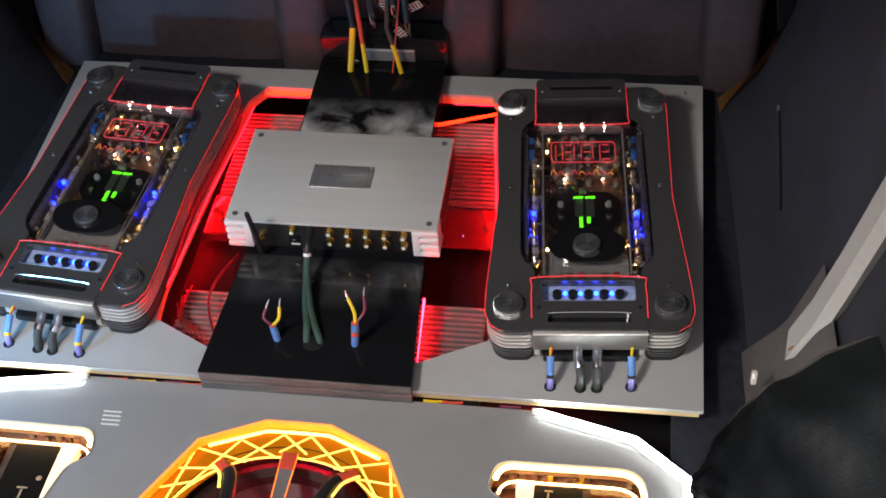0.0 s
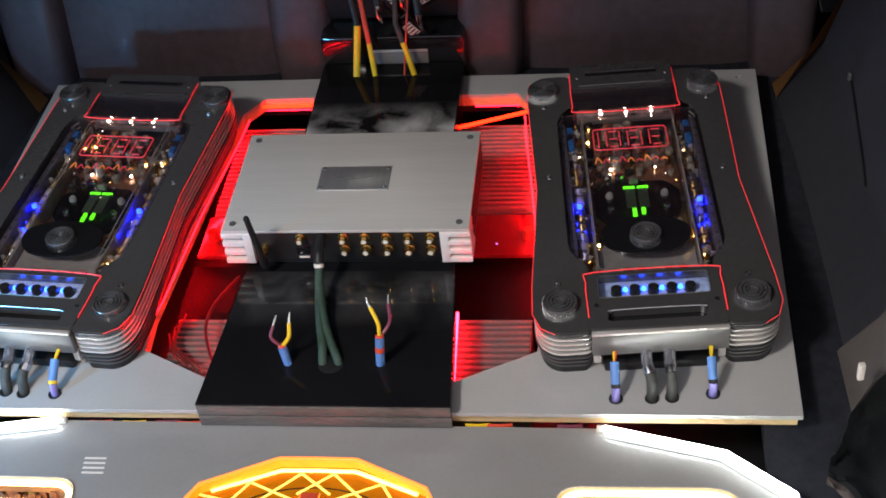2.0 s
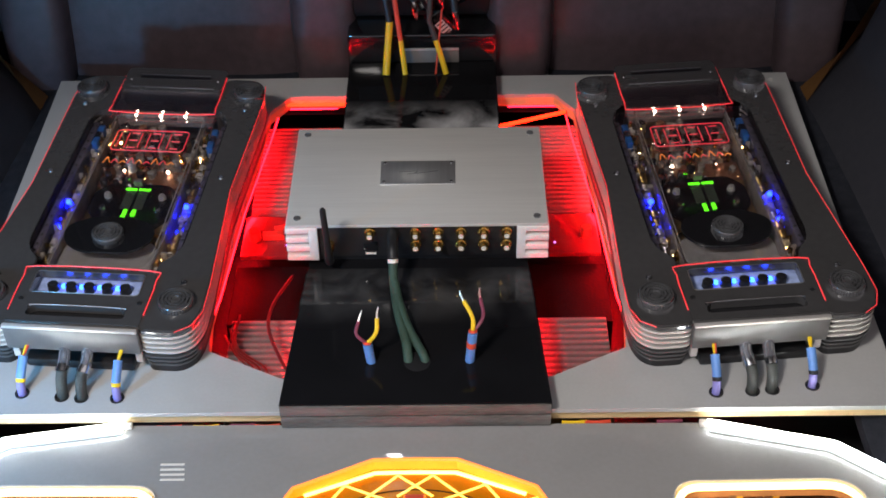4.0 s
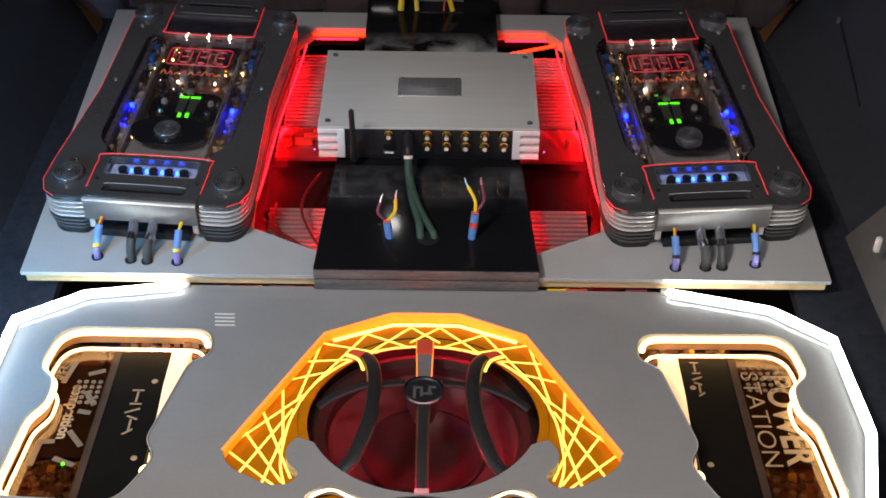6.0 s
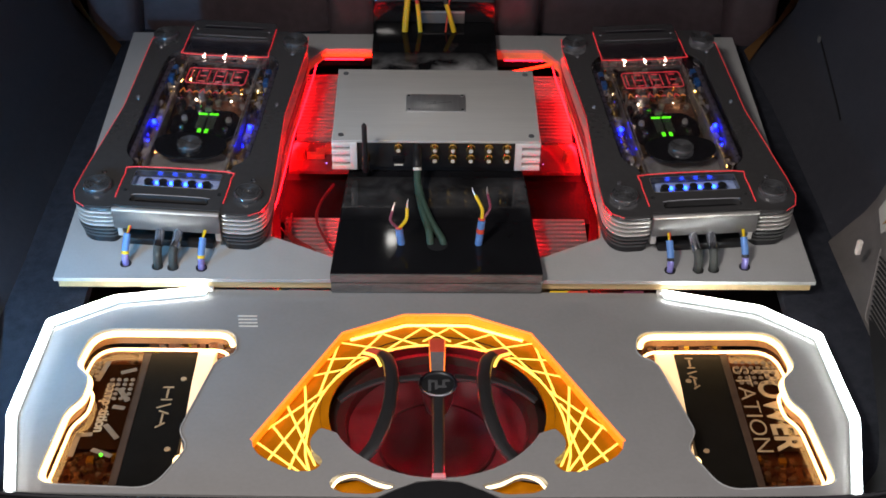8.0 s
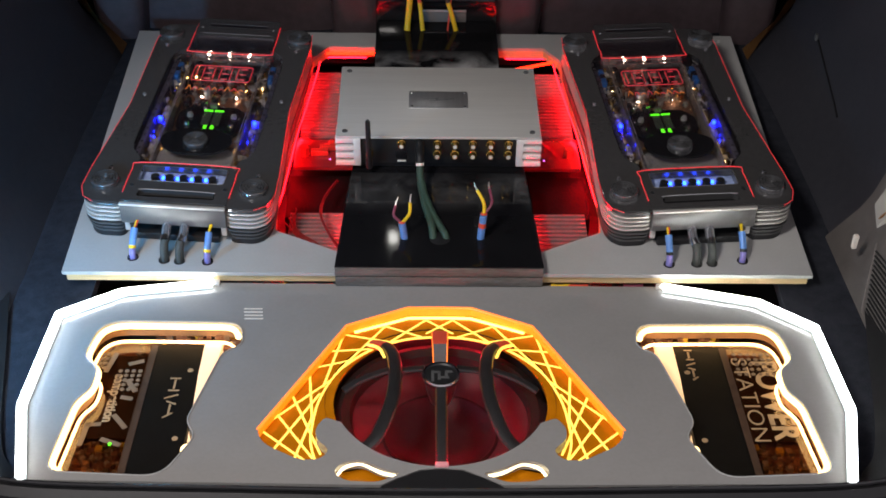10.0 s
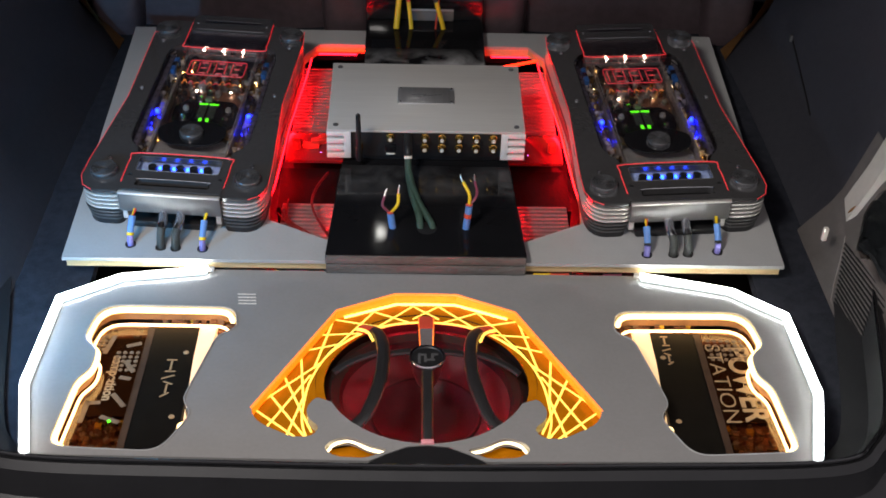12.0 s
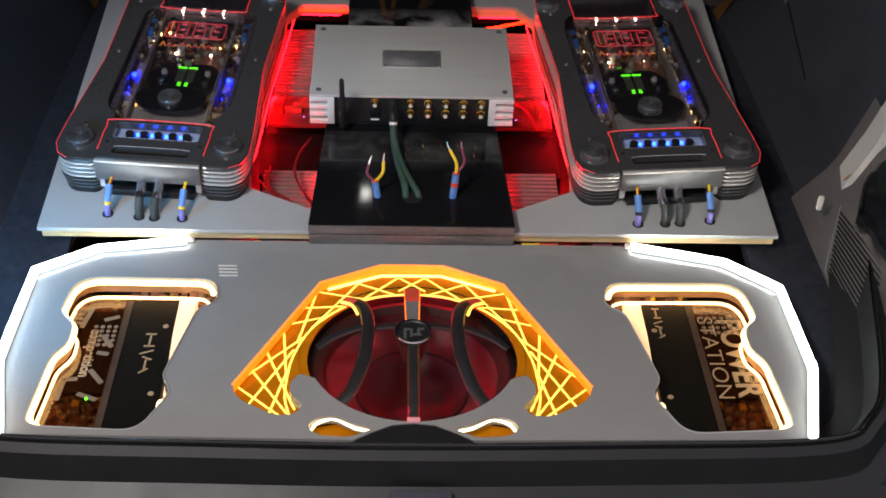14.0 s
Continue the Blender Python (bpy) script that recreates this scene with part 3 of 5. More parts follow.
part("emblem", add_lathe(B(), [(0.0, 0.0225), (0.0175, 0.0225), (0.0195, 0.0245), (0.0205, 0.022), (0.0195, 0.018)], 40), BLACK, sub, "black round emblem")
KNOBGREY = mat("dull_silver", (0.20, 0.20, 0.20), 0.4, 0.6)
part("emblem_ring", add_lathe(B(), [(0.0185, 0.0246), (0.0202, 0.0252), (0.0208, 0.0235)], 40), CHROME, sub, "silver ring of the emblem")
for bx, by, w, h in ((-0.009, -0.002, 0.003, 0.018), (-0.005, 0.005, 0.009, 0.0028), (-0.002, -0.001, 0.003, 0.014), (0.004, -0.004, 0.010, 0.0028), (0.006, 0.001, 0.003, 0.012), (0.009, 0.006, 0.007, 0.0028)):
    part("emblem_bar", add_box(B(), bx - w / 2, bx + w / 2, by - h / 2, by + h / 2, 0.0224, 0.0234), KNOBGREY, sub)
part("tab", add_box(B(), -0.007, 0.007, -0.121, -0.115, -0.001, 0.003, 0.001), mat("pink_tab", (0.85, 0.35, 0.38), 0.5), sub, "small pink tab")

DARKPRINT = mat("dark_printed_sheet", (0.075, 0.045, 0.030), 0.4, 0.0, 0.3, 60, spec=0.2)
# amplifiers behind the panel windows
rnd = random.Random(4)
for sgn, words in ((1, ("POWER", "STATION")), (-1, ("competition", ""))):
    unit = thing("hidden_amplifier", "dark printed amplifier with exposed circuit board lit warm amber" if sgn > 0 else "black printed amplifier in a warm amber-lit pocket", "amplifier", PM, "amplifiers under the panel")
    w = loc(win_r if sgn > 0 else win_l)
    big = [(sgn * 0.205, 0.24), (sgn * 0.42, 0.24), (sgn * 0.42, -0.05), (sgn * 0.205, -0.05)]
    big = loc(big if sgn < 0 else big[::-1])
    part("base_plate", add_prism(B(), [big], -0.051, -0.047), COPPER, unit, smooth=False)
    walls = add_prism(B(), [big, w], -0.021, -0.012)
    part("pocket_wall", walls, TANWALL, unit, "brown wall of the pocket", smooth=False)
    part("chassis", add_prism(B(), [loc([(sgn * x, y) for x, y in ((0.275, 0.212), (0.338, 0.212), (0.338, -0.045), (0.275, -0.045))])], -0.047, -0.024), mat("black_printed_cover", (0.007, 0.006, 0.005), 0.5, 0.0, 0.3, 60, spec=0.12), unit, "black printed cover")
    part("board", add_prism(B(), [loc([(sgn * x, y) for x, y in ((0.338, 0.238), (0.419, 0.238), (0.419, -0.045), (0.338, -0.045))])], -0.047, -0.036), COPPER, unit, "brown circuit board")
    rb = loc([(sgn * x, y) for x, y in ((0.222, 0.236), (0.337, 0.236), (0.337, 0.2125), (0.222, 0.2125))])
    part("rear_board", add_prism(B(), [rb], -0.034, -0.0300), COPPER, unit, "brown circuit strip", smooth=False)
    part("divider", add_prism(B(), [loc([(sgn * x, y) for x, y in ((0.330, 0.21), (0.338, 0.21), (0.338, -0.045), (0.330, -0.045))])], -0.024, -0.0232), DARKPRINT, unit, "brown dividing strip")
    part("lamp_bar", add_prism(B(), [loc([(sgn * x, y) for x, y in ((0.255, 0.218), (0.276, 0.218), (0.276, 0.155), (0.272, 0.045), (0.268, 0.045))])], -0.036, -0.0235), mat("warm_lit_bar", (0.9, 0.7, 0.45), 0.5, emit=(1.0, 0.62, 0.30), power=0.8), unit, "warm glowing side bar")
    # strip light under the window edge: the back and outer sides
    k0, k1 = (0, 41) if sgn > 0 else (len(w) - 41, len(w))
    cx, cy = sgn * 0.33, loc([(0, 0.10)])[0][1]
    run = [Vector((cx + (w[k][0] - cx) * 0.955, cy + (w[k][1] - cy) * 0.972, -0.0045)) for k in range(k0, k1)]
    part("strip_light", add_sweep(B(), run, 0.0034, 6), WARMLED, unit, "warm white strip light round the window")
    # The strip's reflection in the acrylic is drawn as a second emissive bar.
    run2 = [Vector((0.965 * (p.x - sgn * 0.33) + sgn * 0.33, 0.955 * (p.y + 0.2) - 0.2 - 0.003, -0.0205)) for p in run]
    part("lower_strip_light", add_sweep(B(), run2, 0.0018, 6), mat("reflected_warm_strip", (1, 0.8, 0.6), 0.4, emit=(1.0, 0.56, 0.22), power=5.0), unit, "emissive copy of the warm strip for its reflection")
    part("side_lamp", add_lathe(B(), [(0.0, 0.004), (0.008, 0.002), (0.009, -0.003)], 16, Matrix.Translation((sgn * 0.268, loc([(0, 0.028)])[0][1], -0.020))), WARMLED, unit, "small warm lamp at the window notch")
    if sgn > 0:
        lettering("print", words[0], 0.040, PRINT, unit, Matrix.Translation((0.3750, loc([(0, 0.116)])[0][1], -0.0212)) @ Matrix.Rotation(radians(-90), 4, "Z") @ Matrix.Diagonal((0.98, 1.0, 1, 1)), 0.0010, "pale gold printed word")
        lettering("print", words[1], 0.0265, PRINT, unit, Matrix.Translation((0.3472, loc([(0, 0.116)])[0][1], -0.0212)) @ Matrix.Rotation(radians(-90), 4, "Z") @ Matrix.Diagonal((1.33, 1.0, 1, 1)), -0.0003, "thin pale gold printed word")
        part("cover_sheet", add_prism(B(), [loc([(0.338, 0.215), (0.412, 0.215), (0.412, -0.04), (0.338, -0.04)])], -0.0228, -0.0216), SMOKE, unit, "smoked acrylic sheet")
    else:
        lettering("print", words[0], 0.0168, PRINT, unit, Matrix.Translation((-0.3635, loc([(0, 0.114)])[0][1], -0.0212)) @ Matrix.Rotation(radians(-90), 4, "Z") @ Matrix.Diagonal((1.0, 1.0, 1, 1)), 0.0005, "pale gold printed word")
        part("cover_sheet", add_prism(B(), [loc([(-0.338, -0.04), (-0.412, -0.04), (-0.412, 0.215), (-0.338, 0.215)])], -0.0228, -0.0216), SMOKE, unit, "smoked acrylic sheet")
        for bx, by, l, a in ((-0.349, 0.175, 0.018, 22), (-0.3475, 0.134, 0.025, -58), (-0.349, 0.113, 0.014, -12), (-0.3495, 0.074, 0.028, -53), (-0.353, 0.041, 0.025, -24), (-0.378, 0.175, 0.036, 80), (-0.384, 0.053, 0.036, 87), (-0.3765, 0.069, 0.016, 5)):
            part("printed_bar", add_box(B(), -l / 2, l / 2, -0.003, 0.003, 0, 0.0004), PRINTDIM, unit, m=Matrix.Translation((bx, loc([(0, by)])[0][1], -0.0212)) @ Matrix.Rotation(radians(a), 4, "Z"))
    dk = loc([(sgn * x, y) for x, y in ((0.3385, 0.190), (0.408, 0.190), (0.408, 0.050), (0.3385, 0.050))])
    part("print_sheet", add_prism(B(), [dk], -0.0250, -0.0238), DARKPRINT, unit, "dark brown printed sheet", smooth=False)
    # maker's mark as plain strokes on the black cover
    x0, y0 = (0.293, 0.205) if sgn > 0 else (-0.300, 0.150)
    for k in range(7):
        ln = (0.012 if k % 2 else 0.009) * (1.0 if sgn > 0 else 1.35)
        part("mark_bar", add_box(B(), -ln / 2, ln / 2, -0.0011, 0.0011, 0, 0.0004), PRINT, unit, m=Matrix.Translation((x0 + rnd.uniform(-0.001, 0.001), loc([(0, y0 - (0.0085 if sgn > 0 else 0.0105) * k)])[0][1], -0.0236)) @ Matrix.Rotation(radians((0, 90, 0, 25, -25, 90, 40)[k]), 4, "Z"))
    for k in range(2):
        part("screw", add_lathe(B(), [(0.0, 0.001), (0.003, 0.0008), (0.0035, 0)], 12, Matrix.Translation((sgn * 0.286, loc([(0, 0.165 - k * 0.115)])[0][1], -0.024))), PRINT, unit)
    dots = [(0.345 + 0.008 * i, 0.195 - 0.009 * j) for i in range(6) for j in range(5)] if sgn > 0 else [(0.342 + 0.0075 * i, 0.160 - 0.008 * j) for i in range(4) for j in range(5)] + [(0.384 + 0.006 * i, 0.19 - 0.008 * j) for i in range(3) for j in range(4)]
    for dx, dy in dots:
        part("contact", add_lathe(B(), [(0.0, 0.0015), (0.0024, 0.001), (0.0028, 0)], 10, Matrix.Translation((sgn * dx, loc([(0, dy)])[0][1], -0.0215))), PRINTDIM, unit)
    for k in range(230):
        px, py = sgn * rnd.uniform(0.342, 0.406), rnd.choice((rnd.uniform(-0.04, 0.05), rnd.uniform(-0.04, 0.23)))
        s = rnd.uniform(0.0015, 0.004)
        kind = rnd.choice((PRINTDIM, PRINT, COPPER, PCB, CLEARPART, CLEARPART, COPPER))
        bm = B()
        if rnd.random() < 0.4:
            add_cyl(bm, (0, 0, 0), s, s * 2.2, 10)
        else:
            add_box(bm, -s, s, -s * 0.7, s * 0.7, 0, s * 1.4)
        part("component", bm, kind, unit, m=Matrix.Translation((px, loc([(0, py)])[0][1], -0.036)) @ Matrix.Rotation(rnd.choice((0, 1.57)), 4, "Z"), smooth=False)
    for cx, cy, mt in ((0.386, -0.018, REDPART), (0.365, -0.012, REDPART), (0.366, 0.04, YELLOWPART), (0.340, 0.045, YELLOWPART), (0.392, 0.205, YELLOWPART)):
        part("component", add_box(B(), -0.004, 0.004, -0.004, 0.004, 0, 0.006, 0.0006), mt, unit, m=Matrix.Translation((sgn * cx, loc([(0, cy)])[0][1], -0.034)))
    if sgn < 0:
        part("status_light", add_lathe(B(), [(0, 0.003), (0.002, 0.001), (0.002, 0)], 8, Matrix.Translation((-0.353, loc([(0, 0.038)])[0][1], -0.0215))), GREENLED, unit, "tiny green status light")
    for k in range(26):
        px, py = sgn * rnd.uniform(0.24, 0.335), rnd.uniform(0.214, 0.236)
        part("component", add_box(B(), -0.003, 0.003, -0.002, 0.002, 0, rnd.uniform(0.004, 0.012)), rnd.choice((COPPER, PRINTDIM, YELLOWPART, COPPER)), unit, m=Matrix.Translation((px, loc([(0, py)])[0][1], -0.030)))


# ---- raised board with the red-lit pocket ----
rec_r = [(0.0, 0.347), (0.128, 0.347), (0.206, 0.387), (0.210, 0.44), (0.186, 0.80), (0.164, 0.834), (0.0, 0.834)]
rec = rec_r + [(-x, y) for x, y in rec_r[::-1][1:-1]]
board = thing("amplifier_board", "light grey board with an opening lit red and wooden edge", "board")
wire_holes = [(s * x, y) for s in (1, -1) for x, y in ((0.2845, 0.3245), (0.319, 0.3255), (0.338, 0.327), (0.377, 0.332))]
holes = [circle(x, y, 0.0055, 14)[::-1] for x, y in wire_holes] + [circle(0.437, 0.86, 0.004, 12)[::-1]]
part("top_sheet", add_prism(B(), [[(-0.459, 0.305), (0.459, 0.305), (0.459, 0.876), (-0.459, 0.876)], rec[::-1]] + holes, -0.005, 0.0), GREY, board, smooth=False)
part("wooden_core", add_prism(B(), [[(-0.455, 0.309), (0.455, 0.309), (0.455, 0.872), (-0.455, 0.872)], rec[::-1]] + holes, -0.017, -0.0052), WOOD, board, "pale wooden edge", smooth=False)
wide = [(x * 1.09, 0.59 + (y - 0.59) * 1.06) for x, y in rec]
part("underside", add_prism(B(), [[(-0.45, 0.345), (0.45, 0.345), (0.45, 0.868), (-0.45, 0.868)], wide[::-1]], -0.0298, -0.0172), BLACK, board, smooth=False)
for x, y in wire_holes:
    part("grommet", add_lathe(B(), [(0.0052, -0.004), (0.0056, 0.001), (0.0068, 0.0012), (0.007, 0.0)], 16, Matrix.Translation((x, y, 0.0))), BLACK, board)
for sgn in (1, -1):
    for pts in ([(0.10, 0.8315), (0.162, 0.8315), (0.183, 0.798)], [(0.184, 0.78), (0.205, 0.48)], [(0.120, 0.352), (0.03, 0.352)], [(0.112, 0.375), (0.108, 0.47)]):
        rear = pts[0][1] > 0.82
        part("red_strip", add_sweep(B(), [(sgn * x * 1.07, 0.59 + (y - 0.59) * 1.045, -0.0225) for x, y in pts], 0.0024, 6), REDSOFT if rear else REDLED, board, "red light strip under the edge")
for x, y, mt in ((-0.235, 0.306, REDTONE), (-0.20, 0.306, YELLOW), (-0.165, 0.307, PURPLE), (-0.142, 0.306, REDTONE), (0.15, 0.307, YELLOW), (0.172, 0.307, REDTONE), (0.24, 0.307, PURPLE)):
    w = thing("hidden_wire", "short piece of coloured wire in the gap under the board", "wire", group="wires in the gap")
    part("insulation", add_sweep(B(), curve_pts([(x - 0.012, y, -0.0205), (x, y - 0.001, -0.0200), (x + 0.012, y + 0.001, -0.0208)], 4), 0.0018, 6), mt, w)
# Unseen amber emitter added for the light leaking out of the panel cavity.
amber_gap = thing("gap_light", "unseen amber strip added to light the gap under the board", "light strip")
part("strip", add_sweep(B(), [(-0.26, 0.334, -0.0275), (0.26, 0.334, -0.0275)], 0.0016, 6), mat("gap_fill", (1, 0.8, 0.4), 0.4, emit=(1.0, 0.5, 0.10), power=2.5), amber_gap)

# finned amplifier in the pocket
pocket = thing("finned_amplifier", "finned aluminium amplifier glowing red in the pocket", "amplifier")
part("floor_plate", add_box(B(), -0.23, 0.23, 0.335, 0.845, -0.100, -0.095), BLACK, pocket)
for y0, y1, zt, nm in ((0.645, 0.815, -0.031, "rear_block"), (0.356, 0.468, -0.031, "front_block")):
    part(nm, add_box(B(), -0.196, 0.196, y0, y1, -0.095, zt - 0.006), HEATSINK, pocket)
    n = int((y1 - y0) / 0.0082)
    for k in range(n):
        y = y0 + 0.003 + k * (y1 - y0 - 0.004) / n
        part("fin", add_box(B(), -0.195, 0.195, y, y + 0.0042, zt - 0.007, zt, 0.0006), HEATSINK, pocket)
part("acrylic_bridge", add_box(B(), -0.200, 0.200, 0.570, 0.640, -0.040, -0.034, 0.001), mat("dark_red_acrylic", (0.16, 0.02, 0.025), 0.15, coat=0.5), pocket, "dark red acrylic cross piece")
part("end_plate", add_box(B(), -0.205, 0.205, 0.472, 0.566, -0.094, -0.046, 0.002), mat("dull_black_plate", (0.006, 0.004, 0.005), 0.5, 0.0, 0.3, 60, spec=0.08), pocket, "dull black end plate")
for sgn in (1, -1):
    part("light_tube", add_sweep(B(), [(0.090, 0.778, -0.010), (0.176, 0.806, -0.008)] if sgn > 0 else [(-0.172, 0.829, -0.009), (-0.092, 0.829, -0.009)], 0.0023, 8), mat("red_tube", (0.9, 0.1, 0.02), 0.3, emit=(1.0, 0.010, 0.002), power=8.0), pocket, "orange red light tube")
    part("terminal", add_lathe(B(), [(0.0, 0.012), (0.006, 0.012), (0.007, 0.0)], 16, Matrix.Translation((sgn * 0.186, 0.60, -0.034))), REDPART, pocket)
    for k in range(3):
        part("plug", add_box(B(), -0.012, 0.012, -0.004, 0.004, 0, 0.008, 0.001), REDPART, pocket, m=Matrix.Translation((-0.165 + k * 0.012, 0.60 + 0.011 * k, -0.034)) @ Matrix.Rotation(0.15 * k, 4, "Z")) if sgn < 0 else None
    part("status_light", add_lathe(B(), [(0, 0.0012), (0.0010, 0.0006), (0.0011, 0)], 10, Matrix.Translation((sgn * 0.150, 0.588, -0.034))), mat("violet_point", (0.4, 0.3, 1), 0.4, emit=(0.25, 0.15, 1.0), power=3.0), pocket, "tiny violet status light")
loop = thing("red_cable", "thin dark red cable looping beside the black slab", "cable")
part("cable", add_sweep(B(), curve_pts([(-0.136, 0.52, -0.02), (-0.150, 0.47, -0.012), (-0.152, 0.43, -0.010), (-0.135, 0.385, -0.012), (-0.118, 0.36, -0.018)], 8), 0.0019, 8), mat("dark_red_cable", (0.12, 0.01, 0.012), 0.4), loop)
for k in range(4):
    loop2 = thing("tangled_wire", "thin red wire curling in the pocket corner", "wire", group="tangled wires")
    part("wire", add_sweep(B(), curve_pts([(-0.200 + 0.004 * k, 0.44 + 0.01 * k, -0.03), (-0.183, 0.40 + 0.004 * k, -0.018), (-0.170 + 0.006 * k, 0.385, -0.022), (-0.18 + 0.01 * k, 0.375, -0.03)], 6), 0.0011, 6), mat("dark_red_wire", (0.16, 0.012, 0.012), 0.5), loop2)

# ---- black slab ----
slab = thing("black_slab", "polished black acrylic slab with sawn layered edge", "slab")
so = [(-0.127, 0.2995), (0.127, 0.2995), (0.116, 0.478), (0.093, 0.70), (0.092, 0.885), (-0.092, 0.885), (-0.093, 0.70), (-0.116, 0.478)]
part("top_layer", add_prism(B(), [so], 0.0005, 0.0155), SLAB, slab, smooth=False)
ins = [(x * 0.995, y + (0.0008 if y < 0.4 else 0)) for x, y in so]
part("lower_layer", add_prism(B(), [ins], -0.0150, 0.0), SLAB, slab, smooth=False)
for z0, z1 in ((0.0012, 0.0138), (-0.0145, -0.0005)):
    part("edge", add_box(B(), -0.1265, 0.1265, 0.2978, 0.2996, z0, z1, 0.0005), SLABEDGE, slab, "scratched grey sawn edge")
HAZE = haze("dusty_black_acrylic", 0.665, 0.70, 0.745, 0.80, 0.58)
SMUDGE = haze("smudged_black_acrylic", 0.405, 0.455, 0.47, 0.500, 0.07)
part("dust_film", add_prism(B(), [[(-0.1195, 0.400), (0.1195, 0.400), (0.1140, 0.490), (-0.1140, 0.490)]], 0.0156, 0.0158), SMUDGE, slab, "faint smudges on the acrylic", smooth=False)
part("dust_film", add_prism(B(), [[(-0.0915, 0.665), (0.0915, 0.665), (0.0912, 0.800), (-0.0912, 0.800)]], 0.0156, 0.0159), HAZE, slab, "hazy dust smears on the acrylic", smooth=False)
for k, (x, y) in enumerate(((-0.08, 0.299), (0.03, 0.299), (0.07, 0.299))):
    part("screw", add_lathe(B(), [(0, 0.001), (0.002, 0.0006), (0.0022, 0)], 10, Matrix.Translation((x, 0.2976, -0.006)) @ Matrix.Rotation(radians(90), 4, "X")), GUN, slab)

# ---- signal processor on the slab ----
dsp = thing("signal_processor", "silver brushed aluminium signal processor with gold sockets", "signal processor", pose(0, 0.5795, 0.0159))
part("base", add_box(B(), -0.126, 0.126, -0.075, 0.080, 0.0, 0.009, 0.001), BLACK, dsp, "black rubber base")
part("body", add_box(B(), -0.131, 0.131, -0.077, 0.083, 0.009, 0.0505, 0.001), BLACK, dsp, "black body")
part("top_plate", add_box(B(), -0.1335, 0.1335, -0.0845, 0.0845, 0.0505, 0.0545, 0.0007), ALU, dsp, "silver brushed top plate")
for sx in (1, -1):
    for sy in (1, -1):
        part("screw", add_lathe(B(), [(0, 0.0004), (0.0024, 0.0004), (0.0028, 0.0012), (0.0036, 0.0010), (0.0038, 0)], 16, Matrix.Translation((sx * 0.1225, sy * 0.073, 0.0545))), GUN, dsp)
part("name_plate", add_box(B(), -0.0395, 0.0395, -0.0185, 0.0215, 0.0545, 0.0557, 0.0003), PLATE, dsp, "small steel name plate")
for sx in (1, -1):
    for sy in (0.018, -0.015):
        part("rivet", add_lathe(B(), [(0, 0.0008), (0.0016, 0.0006), (0.0019, 0)], 12, Matrix.Translation((sx * 0.0355, sy, 0.0557))), CHROME, dsp)
for k, (a, b) in enumerate((((-0.02, 0.002), (0.0, 0.0035)), ((0.0, 0.0035), (-0.004, -0.001)), ((-0.004, -0.001), (0.021, 0.0035)), ((-0.012, -0.002), (0.004, 0.0)))):
    part("mark_stroke", add_sweep(B(), [(*a, 0.0558), (*b, 0.0558)], 0.0005, 5, flat=0.4), GUN, dsp)
for sx in (1, -1):
    x0, x1 = (0.102, 0.1345)
    part("fin_post", add_box(B(), min(sx * x0, sx * 0.111), max(sx * x0, sx * 0.111), -0.0855, -0.060, 0.0085, 0.0503, 0.0004), ALUWHITE, dsp, "bright aluminium corner block")
    for k in range(4):
        z = 0.0088 + k * 0.0118
        part("fin", add_box(B(), min(sx * 0.1105, sx * x1), max(sx * 0.1105, sx * x1), -0.0855, -0.058 if k else -0.05, z, z + 0.0062, 0.0004), ALUWHITE, dsp, "bright aluminium fin")
    for k in range(4):
        part("side_fin", add_box(B(), min(sx * 0.1305, sx * 0.1335), max(sx * 0.1305, sx * 0.1335), -0.058, 0.083, 0.0088 + k * 0.0118, 0.0088 + k * 0.0118 + 0.0060, 0.0004), BLACK, dsp)
front = part("front_panel", add_box(B(), -0.102, 0.102, -0.0805, -0.0775, 0.0095, 0.0500, 0.0005), BLACK, dsp, "black socket panel")
fx = Matrix.Rotation(radians(90), 4, "X")
for k in range(7):
    x = -0.0485 + 0.0233 * k
    for z in (0.0425, 0.0265):
        if (k == 1 or k == 0) and z < 0.03:
            continue
        if k == 1:
            continue
        jm = Matrix.Translation((x, -0.0805, z)) @ fx
        j = part("socket", add_lathe(B(), [(0.0058, 0), (0.0058, 0.003), (0.0046, 0.0034), (0.0042, 0.0100), (0.0030, 0.0102), (0.0028, 0.004), (0, 0.004)], 18, jm), GOLD, dsp, "gold signal socket")
        part("insulator", add_lathe(B(), [(0.0026, 0.0), (0.0025, 0.0106), (0.0014, 0.0108), (0.0012, 0.009), (0.0, 0.009)], 14, jm), IVORY, j)
part("plug_rim", add_lathe(B(), [(0.0058, 0), (0.0058, 0.004), (0.0048, 0.006)], 18, Matrix.Translation((-0.0252, -0.0805, 0.0425)) @ fx), GOLD, dsp, "gold socket with a plug in it")
part("port", add_box(B(), -0.056, -0.041, -0.0817, -0.0805, 0.017, 0.029, 0.0004), GLOSSBLACK, dsp)
part("port_label", add_box(B(), -0.054, -0.043, -0.0816, -0.0804, 0.0125, 0.0145), IVORY, dsp)
part("antenna_base", add_lathe(B(), [(0.0052, 0), (0.0052, 0.008), (0.0040, 0.010), (0.0040, 0.018), (0.0, 0.018)], 16, Matrix.Translation((-0.0905, -0.0805, 0.0265)) @ fx), GOLD, dsp, "gold antenna socket")
